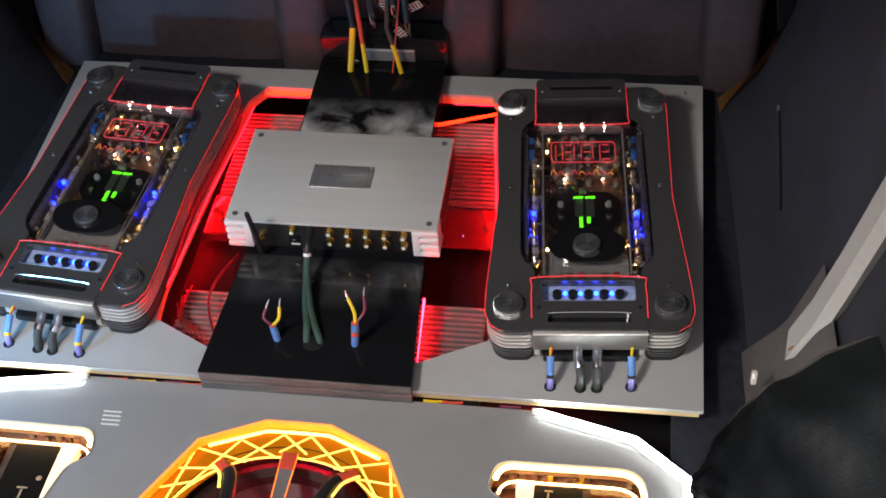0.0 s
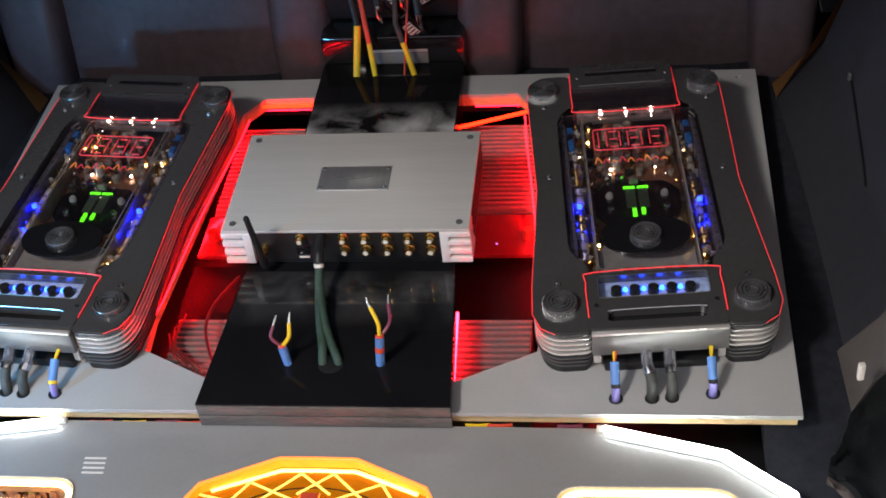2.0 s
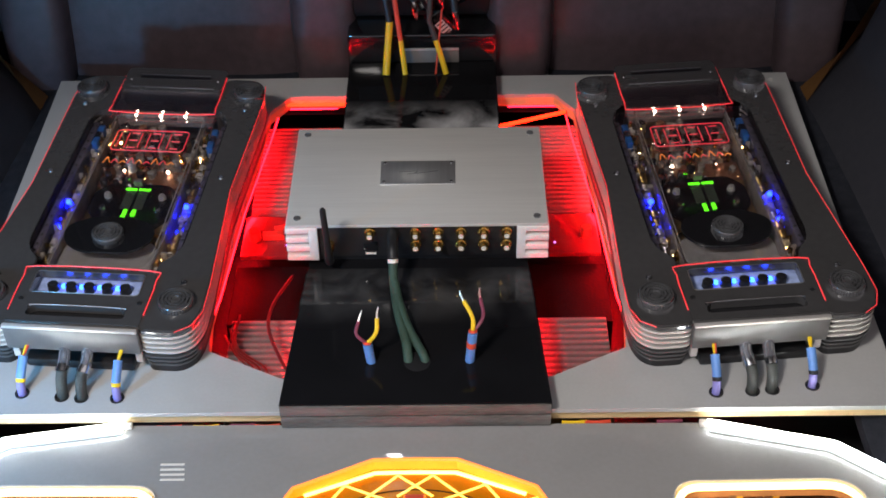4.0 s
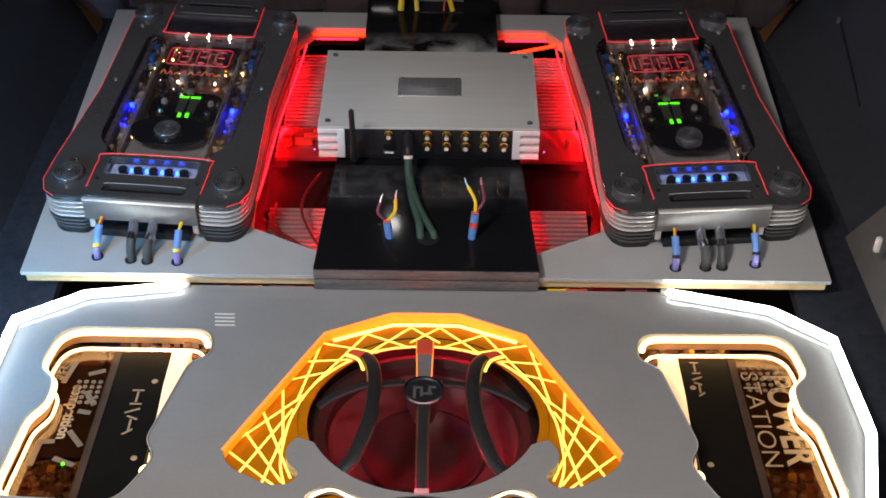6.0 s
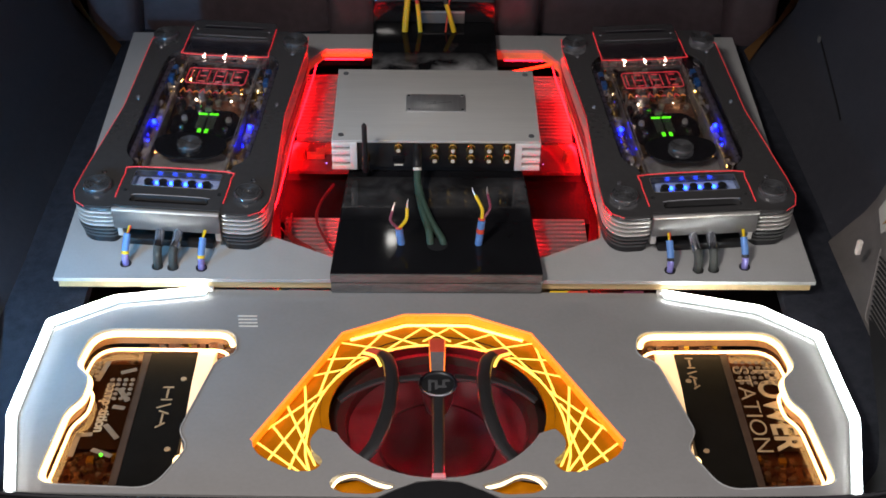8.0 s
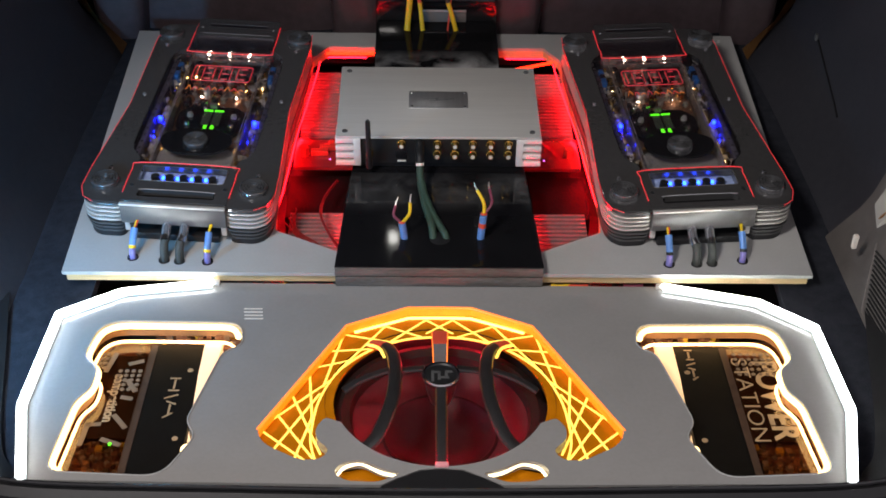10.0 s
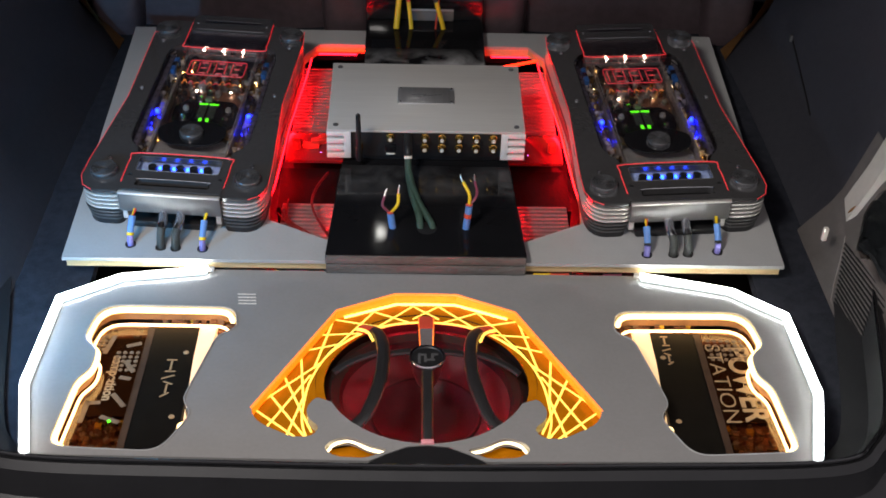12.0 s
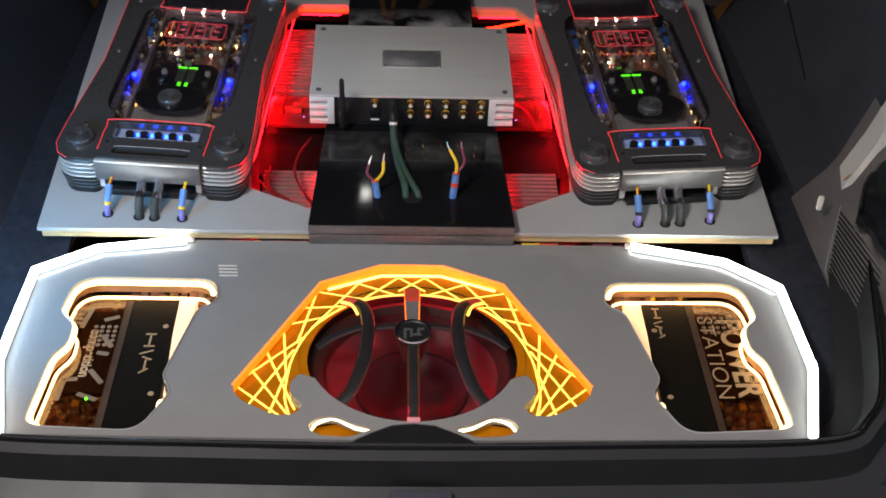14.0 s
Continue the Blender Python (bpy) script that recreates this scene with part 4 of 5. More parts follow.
part("antenna", add_lathe(B(), [(0.0, 0.0), (0.0042, 0.0), (0.0048, 0.004), (0.0044, 0.014), (0.0036, 0.016), (0.0032, 0.088), (0.002, 0.0905), (0, 0.091)], 16, Matrix.Translation((-0.0905, -0.093, 0.012)) @ Matrix.Rotation(radians(14), 4, "X")), BLACK, dsp, "black stub antenna")

cable = thing("signal_cable", "dark green braided signal cable running into the slab", "cable")
part("plug", add_sweep(B(), curve_pts([(-0.0252, 0.507, 0.0585), (-0.0250, 0.490, 0.059), (-0.0246, 0.475, 0.0565), (-0.0242, 0.465, 0.050)], 6), 0.0056, 14), BLACK, cable, "black cable plug")
part("collar", add_sweep(B(), [(-0.0242, 0.465, 0.050), (-0.0241, 0.463, 0.047)], 0.0054, 14), IVORY, cable, "pale collar")
part("braid", add_sweep(B(), curve_pts([(-0.0241, 0.464, 0.048), (-0.0240, 0.455, 0.040), (-0.022, 0.435, 0.031), (-0.017, 0.405, 0.026), (-0.010, 0.375, 0.023), (-0.008, 0.361, 0.019), (-0.0075, 0.355, 0.013)], 8), 0.0046, 12), GREENBRAID, cable)
part("braid", add_sweep(B(), curve_pts([(-0.0222, 0.445, 0.036), (-0.018, 0.425, 0.030), (-0.009, 0.395, 0.025), (0.001, 0.372, 0.0215), (0.007, 0.360, 0.0185), (0.009, 0.355, 0.013)], 8), 0.0044, 12), GREENBRAID, cable)
part("entry_hole", add_lathe(B(), [(0.0, 0.0003), (0.012, 0.0003), (0.013, 0)], 20, Matrix.Translation((0.001, 0.354, 0.0155))), BLACK, cable)
for x, tips in ((-0.0430, ((-0.036, 0.366, 0.062, YELLOW), (-0.054, 0.369, 0.055, PURPLE))), (0.0515, ((0.046, 0.374, 0.076, YELLOW), (0.062, 0.386, 0.068, PURPLE)))):
    w = thing("speaker_wire", "blue-sleeved wire with bare yellow and purple ends" if x < 0 else "blue-sleeved wire with a red band and bare ends", "wire", group="loose wires on the slab")
    s = 1 if x > 0 else -1
    p0, p1 = Vector((x, 0.355, 0.0145)), Vector((x + 0.003 * s, 0.358, 0.036 if x < 0 else 0.050))
    part("sleeve", add_sweep(B(), [p0, p0.lerp(p1, 0.5), p1], 0.0046, 12), BLUESLEEVE, w, "blue heat-shrink sleeve")
    if x > 0:
        part("band", add_sweep(B(), [p0.lerp(p1, 0.50), p0.lerp(p1, 0.68)], 0.0048, 12), REDTONE, w, "red band")
    part("band", add_sweep(B(), [p1, p1 + Vector((0, 0.001, 0.0022))], 0.0042, 12), REDTONE, w, "red band")
    for tx, ty, tz, mt in tips:
        mid = p1.lerp(Vector((tx, ty, tz)), 0.5) + Vector((0.004 if mt is YELLOW else 0.006 * s, -0.003, 0.001))
        pts = curve_pts([p1, mid, Vector((tx, ty, tz))], 6)
        part("lead", add_sweep(B(), pts, 0.0021 if mt is YELLOW else 0.0017, 8), mt, w)
        d = (pts[-1] - pts[-2]).normalized()
        part("bare_end", add_sweep(B(), [pts[-1], pts[-1] + d * 0.005, pts[-1] + d * 0.010 + Vector((0.001, 0, 0.001))], [0.0012, 0.0011, 0.0005], 6), STRANDS, w)

# ---- twin glass-top amplifiers ----
KNOB = mat("turned_dark_aluminium", (0.19, 0.19, 0.195), 0.24, 0.7, 0.12, 250, 0.1, 1200)
GOLDPOINT = mat("gold_fill_point", (1, 0.7, 0.4), 0.4, emit=(1.0, 0.52, 0.14), power=44.0)
CLEARGREY = mat("pale_clear_acrylic", (0.45, 0.44, 0.43), 0.12, 0.0, 0.2, 150, coat=0.5)
SMOKYWALL = mat("dark_smoky_resin", (0.075, 0.068, 0.066), 0.16, 0.0, 0.4, 90, coat=0.6)
RAIL = mat("violet_smoky_rail", (0.13, 0.12, 0.16), 0.18, 0.0, 0.4, 90, coat=0.6)
CLEARBLOCK = mat("smoky_translucent_resin", (0.27, 0.24, 0.22), 0.10, 0.0, 0.5, 90, coat=0.6)
BLUEBRIGHT = mat("bright_blue_led", (0.1, 0.25, 1.0), 0.4, emit=(0.0015, 0.005, 1.0), power=85.0)
ORANGELINE = mat("orange_engraving", (0.7, 0.25, 0.05), 0.4, emit=(1.0, 0.2, 0.03), power=0.3)
RINGS = [(0.0205, 0), (0.0205, 0.0042), (0.0197, 0.0054), (0.0182, 0.0056), (0.0176, 0.0040), (0.0160, 0.0040), (0.0154, 0.0058), (0.0138, 0.0058), (0.0132, 0.0040), (0.0116, 0.0040),
         (0.0110, 0.0060), (0.0094, 0.0060), (0.0088, 0.0042), (0.0072, 0.0042), (0.0066, 0.0060), (0.0050, 0.0060), (0.0044, 0.0044), (0.0, 0.0044)]
amp = thing("power_amplifier", "dark finned power amplifier with clear lid and glowing lights", "amplifier", Matrix(), "twin amplifiers")
pod_t = [(0.060, -0.206), (0.066, -0.2195), (0.100, -0.2195), (0.114, -0.210), (0.1205, -0.190), (0.1195, -0.150), (0.108, 0.0), (0.112, 0.170), (0.108, 0.200), (0.096, 0.212), (0.060, 0.212), (0.060, 0.150), (0.074, 0.138), (0.080, 0.120), (0.080, -0.095), (0.074, -0.112), (0.062, -0.122)]


def shrink(poly, d):
    c = Vector((0.088, 0.0))
    return [(c.x + (x - c.x) * (1 - d / 0.03), y * (1 - d / 0.21)) for x, y in poly]


for sgn in (1, -1):
    fl = lambda p: p if sgn > 0 else mirror_x(p)
    pt = rounded(pod_t, 0.010, 3)
    part("pod_core", add_prism(B(), [fl(shrink(pt, 0.0040))], 0.0, 0.050), BLACK, amp, "dark pod core")
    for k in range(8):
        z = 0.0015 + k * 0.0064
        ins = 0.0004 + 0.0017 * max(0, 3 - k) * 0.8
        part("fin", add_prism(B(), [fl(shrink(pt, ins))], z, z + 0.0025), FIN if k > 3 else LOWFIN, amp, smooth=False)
    bm = add_prism(B(), [fl(pt)], 0.0515, 0.0560)
    part("pod_top", bm, GUNTOP, amp, "dark satin top of the pod", smooth=False)
    bm = add_prism(B(), [fl(shrink(pt, 0.0015))], 0.0560, 0.0572)
    part("pod_bevel", bm, GUNTOP, amp, smooth=False)
    line = [(0.1005, -0.2185), (0.114, -0.209), (0.1212, -0.189), (0.1200, -0.150), (0.1085, 0.0), (0.1125, 0.170), (0.109, 0.200)]
    part("edge_light", add_sweep(B(), [(sgn * x, y, 0.0563) for x, y in line], 0.00048, 6), REDLINE, amp, "thin glowing red edge line")
    # smooth dark inner wall beside the lid
    edge_in = curve_pts([(sgn * x, y, 0) for x, y in ((0.0590, 0.1505), (0.0725, 0.1375), (0.0785, 0.1195), (0.0785, -0.0945), (0.0725, -0.111), (0.0605, -0.1215))], 4)
    bm = B()
    lo_, hi_ = [bm.verts.new((p.x, p.y, 0.010)) for p in edge_in], [bm.verts.new((p.x, p.y, 0.0562)) for p in edge_in]
    for k in range(len(edge_in) - 1):
        face(bm, (lo_[k], lo_[k + 1], hi_[k + 1], hi_[k]))
    bmesh.ops.solidify(bm, geom=bm.faces[:], thickness=0.0010 * sgn)
    part("inner_wall", bm, SMOKYWALL, amp, "smoky dark inner wall")
    for ky in (0.18, -0.18):
        kb = part("corner_knob", add_lathe(B(), RINGS, 44, Matrix.Translation((sgn * 0.0935, ky, 0.0572)) @ Matrix.Diagonal((0.84, 0.84, 1.25, 1))), KNOB, amp, "round grooved metal knob")
        bm = B()
        for k in range(40):
            a = 2 * math.pi * k / 40
            p = Vector((sgn * 0.0935 + 0.0173 * math.cos(a), ky + 0.0173 * math.sin(a), 0.0576))
            add_sweep(bm, [p, p + Vector((0, 0, 0.0048))], 0.0007, 5)
        part("knurl", bm, CHROME, kb)
    for ky in (0.150, -0.150, 0.02):
        part("socket_screw", add_lathe(B(), [(0, 0.0004), (0.0014, 0.0004), (0.0018, 0.0016), (0.0028, 0.0016), (0.0032, 0)], 14, Matrix.Translation((sgn * 0.094, ky, 0.0572))), CHROME, amp)
# middle: tray, board, bezels
part("tray", add_box(B(), -0.064, 0.064, -0.200, 0.205, 0.004, 0.010), GUN, amp)
part("circuit_board", add_box(B(), -0.082, 0.082, -0.132, 0.136, 0.014, 0.016), PCB, amp, "dark circuit board")
part("rear_bezel", add_prism(B(), [rounded([(-0.060, 0.1785), (0.060, 0.1785), (0.060, 0.2255), (-0.060, 0.2255)], 0.008, 4)], 0.040, 0.0605), GUNTOP, amp, "dark rear bezel with slots", smooth=False)
part("rear_window", add_prism(B(), [rounded([(-0.060, 0.136), (0.060, 0.136), (0.0595, 0.1780), (-0.0595, 0.1780)], [0.012, 0.012, 0.001, 0.001], 4)], 0.0572, 0.0600), GREYSMOKE, amp, "smoked clear front of the rear bezel", smooth=False)
part("rear_shelf", add_box(B(), -0.056, 0.056, 0.140, 0.177, 0.036, 0.042, 0.001), HEATSINK, amp)
for k, (x, w) in enumerate(((-0.042, 0.006), (-0.016, 0.010), (0.010, 0.004), (0.034, 0.009), (0.047, 0.003))):
    part("rear_block", add_box(B(), x - w, x + w, 0.144, 0.170, 0.042, 0.049 + 0.002 * (k % 3), 0.001), (CLEARBLOCK, GUN, BLACK)[k % 3], amp)
part("rear_slot", add_box(B(), -0.042, 0.042, 0.2030, 0.2095, 0.0602, 0.0609), GLOSSBLACK, amp, "black slot")
part("slot_edge", add_box(B(), -0.042, 0.042, 0.2096, 0.2106, 0.0604, 0.0614), CHROME, amp, "bright slot edge")
part("slot_edge", add_box(B(), -0.050, 0.050, 0.1840, 0.1853, 0.0604, 0.0612), CHROME, amp, "bright slot edge")
for pts in ([(-0.0605, 0.212), (-0.0605, 0.148), (-0.052, 0.1345), (0.052, 0.1345), (0.0605, 0.148), (0.0605, 0.212)],
            [(-0.0665, -0.200), (-0.0665, -0.150), (-0.057, -0.1365), (0.057, -0.1365), (0.0665, -0.150), (0.0665, -0.200)]):
    part("bezel_light", add_sweep(B(), curve_pts([(x, y, 0.0585) for x, y in pts], 3), 0.0007, 6), REDLINE, amp, "glowing red bezel line")
part("front_bezel", add_prism(B(), [rounded([(-0.0655, -0.2145), (0.0655, -0.2145), (0.0655, -0.138), (-0.0655, -0.138)], [0.002, 0.002, 0.012, 0.012], 4),
                                    rounded([(-0.054, -0.1735), (0.054, -0.1735), (0.054, -0.1435), (-0.054, -0.1435)], 0.004, 3)[::-1],
                                    rounded([(-0.050, -0.2065), (0.050, -0.2065), (0.046, -0.1925), (-0.046, -0.1925)], 0.0065, 4)[::-1]], 0.050, 0.0585), GUNTOP, amp, "dark front bezel", smooth=False)
part("window_edge", add_sweep(B(), [(x, y, 0.0587) for x, y in rounded([(-0.0545, -0.174), (0.0545, -0.174), (0.0545, -0.143), (-0.0545, -0.143)], 0.004, 3)], 0.0005, 5, True), BARSILVER, amp, "satin edge of the control window")
part("front_bar", add_box(B(), -0.0655, 0.0655, -0.2235, -0.2146, 0.029, 0.0575, 0.0010), BARSILVER, amp, "satin grey front bar")
part("bar_edge", add_box(B(), -0.0655, 0.0655, -0.2245, -0.2195, 0.0560, 0.0592, 0.0008), FIN, amp, "bright bar edge")
# The blue wash from the control lights is put into the tray's colour.
part("control_tray", add_box(B(), -0.056, 0.056, -0.176, -0.141, 0.044, 0.0475), mat("blue_wash_tray", (0.36, 0.46, 0.85), 0.35, 0.0, 0.4, 200), amp)
part("handle_well", add_box(B(), -0.052, 0.052, -0.209, -0.190, 0.046, 0.0495), GLOSSBLACK, amp)
part("handle_edge", add_sweep(B(), curve_pts([(-0.047, -0.1975, 0.0588), (-0.041, -0.1920, 0.0588), (0.041, -0.1920, 0.0588), (0.047, -0.1975, 0.0588)], 4), 0.0006, 5), CHROME, amp, "bright handle edge")
for k in range(5):
    x = -0.0365 + 0.0182 * k
    part("control_knob", add_lathe(B(), [(0.0058, 0), (0.0054, 0.0070), (0.0034, 0.0076), (0.0, 0.0066)], 18, Matrix.Translation((x, -0.1575, 0.0475))), BLACK, amp, "small black control knob")
    if k < 4:
        part("blue_light", add_lathe(B(), [(0, 0.0036), (0.0024, 0.0024), (0.0028, 0)], 12, Matrix.Translation((x + 0.0091, -0.1535, 0.0475))), BLUELED, amp, "blue light between the knobs")
part("control_label", add_box(B(), -0.018, 0.018, -0.1705, -0.1690, 0.0476, 0.0484), mat("blue_print", (0.3, 0.5, 0.9), 0.4, emit=(0.1, 0.3, 1.0), power=0.8), amp)
for sx in (1, -1):
    part("bezel_screw", add_lathe(B(), [(0, 0.0002), (0.0014, 0.0002), (0.0017, 0.0009), (0.0024, 0.0008), (0.0026, 0)], 12, Matrix.Translation((sx * 0.0585, -0.184, 0.0585))), BLACK, amp)
    part("rear_screw", add_lathe(B(), [(0, 0.0002), (0.0010, 0.0002), (0.0012, 0.0009), (0.0018, 0)], 12, Matrix.Translation((sx * 0.052, 0.200, 0.0605))), CHROME, amp)
    part("end_cheek", add_box(B(), sx * 0.0605 - 0.0035, sx * 0.0605 + 0.0035, -0.2175, -0.196, 0.012, 0.034, 0.001), FIN, amp)
    part("terminal", add_box(B(), sx * 0.045 - 0.009, sx * 0.045 + 0.009, -0.209, -0.198, 0.026, 0.033, 0.001), IVORY, amp, "pale wire terminal")
part("terminal_block", add_box(B(), -0.054, 0.054, -0.202, -0.186, 0.006, 0.036, 0.001), BLACK, amp, "black terminal block")
part("terminal_foot", add_box(B(), -0.054, 0.054, -0.219, -0.196, 0.0, 0.011, 0.003), BLACK, amp)
rnd = random.Random(11)
lid = part("lid", add_prism(B(), [rounded([(-0.0795, -0.133), (0.0795, -0.133), (0.0795, 0.134), (-0.0795, 0.134)], 0.012, 3)], 0.0535, 0.0562), CLEAR, amp, "clear acrylic lid", smooth=False)
part("lid_edge", add_sweep(B(), [(x, y, 0.0564) for x, y in rounded([(-0.0515, -0.131), (0.0515, -0.131), (0.0515, 0.131), (-0.0515, 0.131)], 0.006, 3)], 0.0004, 5, True), CLEARBLOCK, lid, "milled edge of the clear lid")
# emblem as plain strokes in a red frame on the lid
fr = rounded([(-0.041, 0.064), (0.041, 0.064), (0.041, 0.102), (-0.041, 0.102)], 0.005, 3)
part("emblem_frame", add_sweep(B(), [(x, y, 0.0566) for x, y in fr], 0.0006, 5, True), REDENGRAVE, lid, "red engraved frame")
# six plain glyph blocks of bars between a low and a high line
for k, bars in enumerate(("lr", "tcb", "lr", "tcb", "lr", "tcb")):
    x0, x1, y0, y1 = -0.0355 + 0.0120 * k, -0.0265 + 0.0120 * k, 0.0695, 0.0965
    mid, yc = (x0 + x1) / 2, (y0 + y1) / 2
    for b in bars:
        p, q = {"t": ((x0, y1), (x1, y1)), "b": ((x0, y0), (x1, y0)), "c": ((x0, yc), (x1, yc)), "l": ((x0, y0), (x0, y1)), "r": ((x1, y0), (x1, y1)), "m": ((mid, y0), (mid, y1))}[b]
        part("emblem_stroke", add_sweep(B(), [(*p, 0.0566), (*q, 0.0566)], 0.00062, 5), REDENGRAVE, lid)
for k in range(9):
    x = -0.042 + 0.0090 * k
    part("script_stroke", add_sweep(B(), curve_pts([(x, 0.040, 0.0566), (x + 0.003, 0.050 - 0.003 * (k % 3), 0.0566), (x + 0.007, 0.041, 0.0566)], 3), 0.0005, 5), REDENGRAVE if k % 2 else ORANGELINE, lid)
# circuit parts in two side rows
for sx in (1, -1):
    part("side_rail", add_box(B(), sx * 0.0742 - 0.0038, sx * 0.0742 + 0.0038, -0.106, 0.126, 0.016, 0.049, 0.0015), RAIL, amp, "smoky dotted side rail")
    part("inner_rail", add_box(B(), sx * 0.0525 - 0.0012, sx * 0.0525 + 0.0012, -0.128, 0.128, 0.016, 0.050, 0.0004), CLEARBLOCK, amp, "translucent inner wall")
    for k in range(17):
        y = -0.122 + k * 0.0150
        bm = B()
        for q in range(3):
            add_lathe(bm, [(0.0040, 0), (0.0048, 0.0011), (0.0040, 0.0022)], 12, Matrix.Translation((sx * 0.0625, y, 0.036)) @ Matrix.Rotation(radians(90), 4, "X") @ Matrix.Translation((0, 0.002, -0.004 + q * 0.0036)))
        part("coil", bm, (GOLD, CHROME, FIN, GOLD, IVORY)[(k * 3 + (sx > 0)) % 5], amp)
        part("lug", add_box(B(), sx * 0.0675 - 0.0022, sx * 0.0675 + 0.0022, y + 0.005, y + 0.0078, 0.026, 0.044, 0.0004), (CHROME, FIN, GOLD)[k % 3], amp)
        part("side_dot", add_lathe(B(), [(0, 0.0008), (0.0016, 0.0006), (0.0020, 0)], 10, Matrix.Translation((sx * 0.0742, max(-0.102, y), 0.049))), KNOB, amp)
        if k % 3 == 0:
            part("capacitor", add_cyl(B(), (sx * 0.0565, y + 0.004, 0.016), 0.0030, 0.024, 12), (CLEARPART, GOLD, CHROME)[(k // 3) % 3], amp)
    for y, mt in ((0.112, BLUEPART), (0.090, BLUEPART), (0.101, CHROME)):
        part("capacitor", add_box(B(), sx * 0.0660 - 0.0035, sx * 0.0660 + 0.0035, y - 0.007, y + 0.007, 0.018, 0.050, 0.001), mt, amp)
    part("blue_light", add_lathe(B(), [(0, 0.0040), (0.0026, 0.003), (0.0030, 0)], 12, Matrix.Translation((sx * 0.0640, -0.020, 0.046))), BLUEBRIGHT, amp, "blue circuit light")
    part("blue_light", add_lathe(B(), [(0, 0.0040), (0.0020, 0.003), (0.0024, 0)], 12, Matrix.Translation((sx * 0.0675, -0.050, 0.036))), BLUEBRIGHT, amp, "blue circuit light")
gold_rnd = random.Random(23)
for sx in (1, -1):
    for k in range(26):
        y = 0.122 - 0.0046 * k if k < 20 else -0.098 - 0.004 * (k - 20)
        h = gold_rnd.uniform(0.006, 0.014)
        bm = add_box(B(), -0.0030, 0.0030, -0.0014, 0.0014, 0, h, 0.0004) if k % 3 else add_cyl(B(), (0, 0, 0), 0.0024, h, 10)
        part("contact", bm, (GOLD, IVORY, CHROME, GOLD, CLEARPART)[gold_rnd.randrange(5)], amp, m=Matrix.Translation((sx * (0.0565 + gold_rnd.uniform(-0.0025, 0.0035)), y, 0.036)) @ Matrix.Rotation(gold_rnd.uniform(-0.5, 0.5), 4, "Z"))
part("brown_shelf", add_box(B(), -0.0505, 0.0505, 0.030, 0.060, 0.020, 0.032, 0.001), COPPER, amp, "copper brown circuit shelf")
part("pale_shelf", add_box(B(), -0.0505, 0.0505, 0.060, 0.108, 0.018, 0.024, 0.001), CLEARBLOCK, amp, "pale translucent circuit shelf")
part("meter_bracket", add_prism(B(), [rounded([(-0.0505, -0.046), (0.0505, -0.046), (0.0505, 0.033), (-0.0505, 0.033)], 0.004, 3)], 0.024, 0.029), mat("gold_brown_bracket", (0.26, 0.17, 0.075), 0.3, 0.35, 0.35, 90, 0.1, 400), amp, "gold brown bracket round the meters", smooth=False)
part("meter_plate", add_prism(B(), [rounded([(-0.046, -0.020), (-0.047, 0.012), (-0.032, 0.030), (0.032, 0.030), (0.047, 0.012), (0.046, -0.020), (0.028, -0.044), (-0.028, -0.044)], 0.006, 3)], 0.030, 0.036), GLOSSBLACK, amp, "black meter plate")
part("resin_block", add_prism(B(), [rounded([(-0.050, -0.128), (0.050, -0.128), (0.050, -0.086), (0.040, -0.074), (-0.040, -0.074), (-0.050, -0.086)], 0.003, 2)], 0.018, 0.040), CLEARGREY, amp, "pale smoky resin block")
for k in range(6):
    part("red_glow_part", add_box(B(), -0.040 + 0.014 * k, -0.032 + 0.014 * k, -0.124, -0.116, 0.040, 0.044, 0.0006), (CLEARPART, PCB, REDPART)[k % 3], amp)
part("dial_plate", add_prism(B(), [rounded([(-0.048, -0.072), (-0.022, -0.056), (0.022, -0.056), (0.048, -0.072), (0.044, -0.098), (0.024, -0.112), (-0.024, -0.112), (-0.044, -0.098)], 0.012, 4)], 0.0565, 0.0592), GLOSSBLACK, amp, "black dial plate", smooth=False)
dial = part("dial", add_lathe(B(), RINGS, 44, Matrix.Translation((0, -0.086, 0.0592)) @ Matrix.Diagonal((0.78, 0.78, 1.05, 1))), KNOB, amp, "grooved metal dial")
bm = B()
for k in range(44):
    a = 2 * math.pi * k / 44
    p = Vector((0.0160 * math.cos(a), -0.086 + 0.0160 * math.sin(a), 0.0596))
    add_sweep(bm, [p, p + Vector((0, 0, 0.0036))], 0.0006, 5)
part("knurl", bm, CHROME, dial)
for sx, lo in ((1, -0.026), (-1, -0.034)):
    part("meter_top", add_box(B(), sx * 0.0075 - 0.0062, sx * 0.0075 + 0.0062, 0.0180, 0.0210, 0.036, 0.0372), GREENLED, amp, "bright green meter segment")
    for k in range(9):
        part("meter_segment", add_box(B(), sx * 0.0070 - 0.0052, sx * 0.0070 + 0.0052, 0.0146 - k * 0.0036, 0.0166 - k * 0.0036, 0.036, 0.0366), DIMGREEN, amp)
    part("meter_low", add_box(B(), sx * 0.0048 - 0.0022, sx * 0.0048 + 0.0022, lo, -0.0160, 0.036, 0.0372), GREENLED, amp, "green meter segment")
    for y in (0.006, -0.016):
        part("mount", add_lathe(B(), [(0, 0.005), (0.0032, 0.005), (0.0042, 0.003), (0.0044, 0)], 14, Matrix.Translation((sx * 0.030, y, 0.036))), CLEARGREY if y > 0 else CHROME, amp)
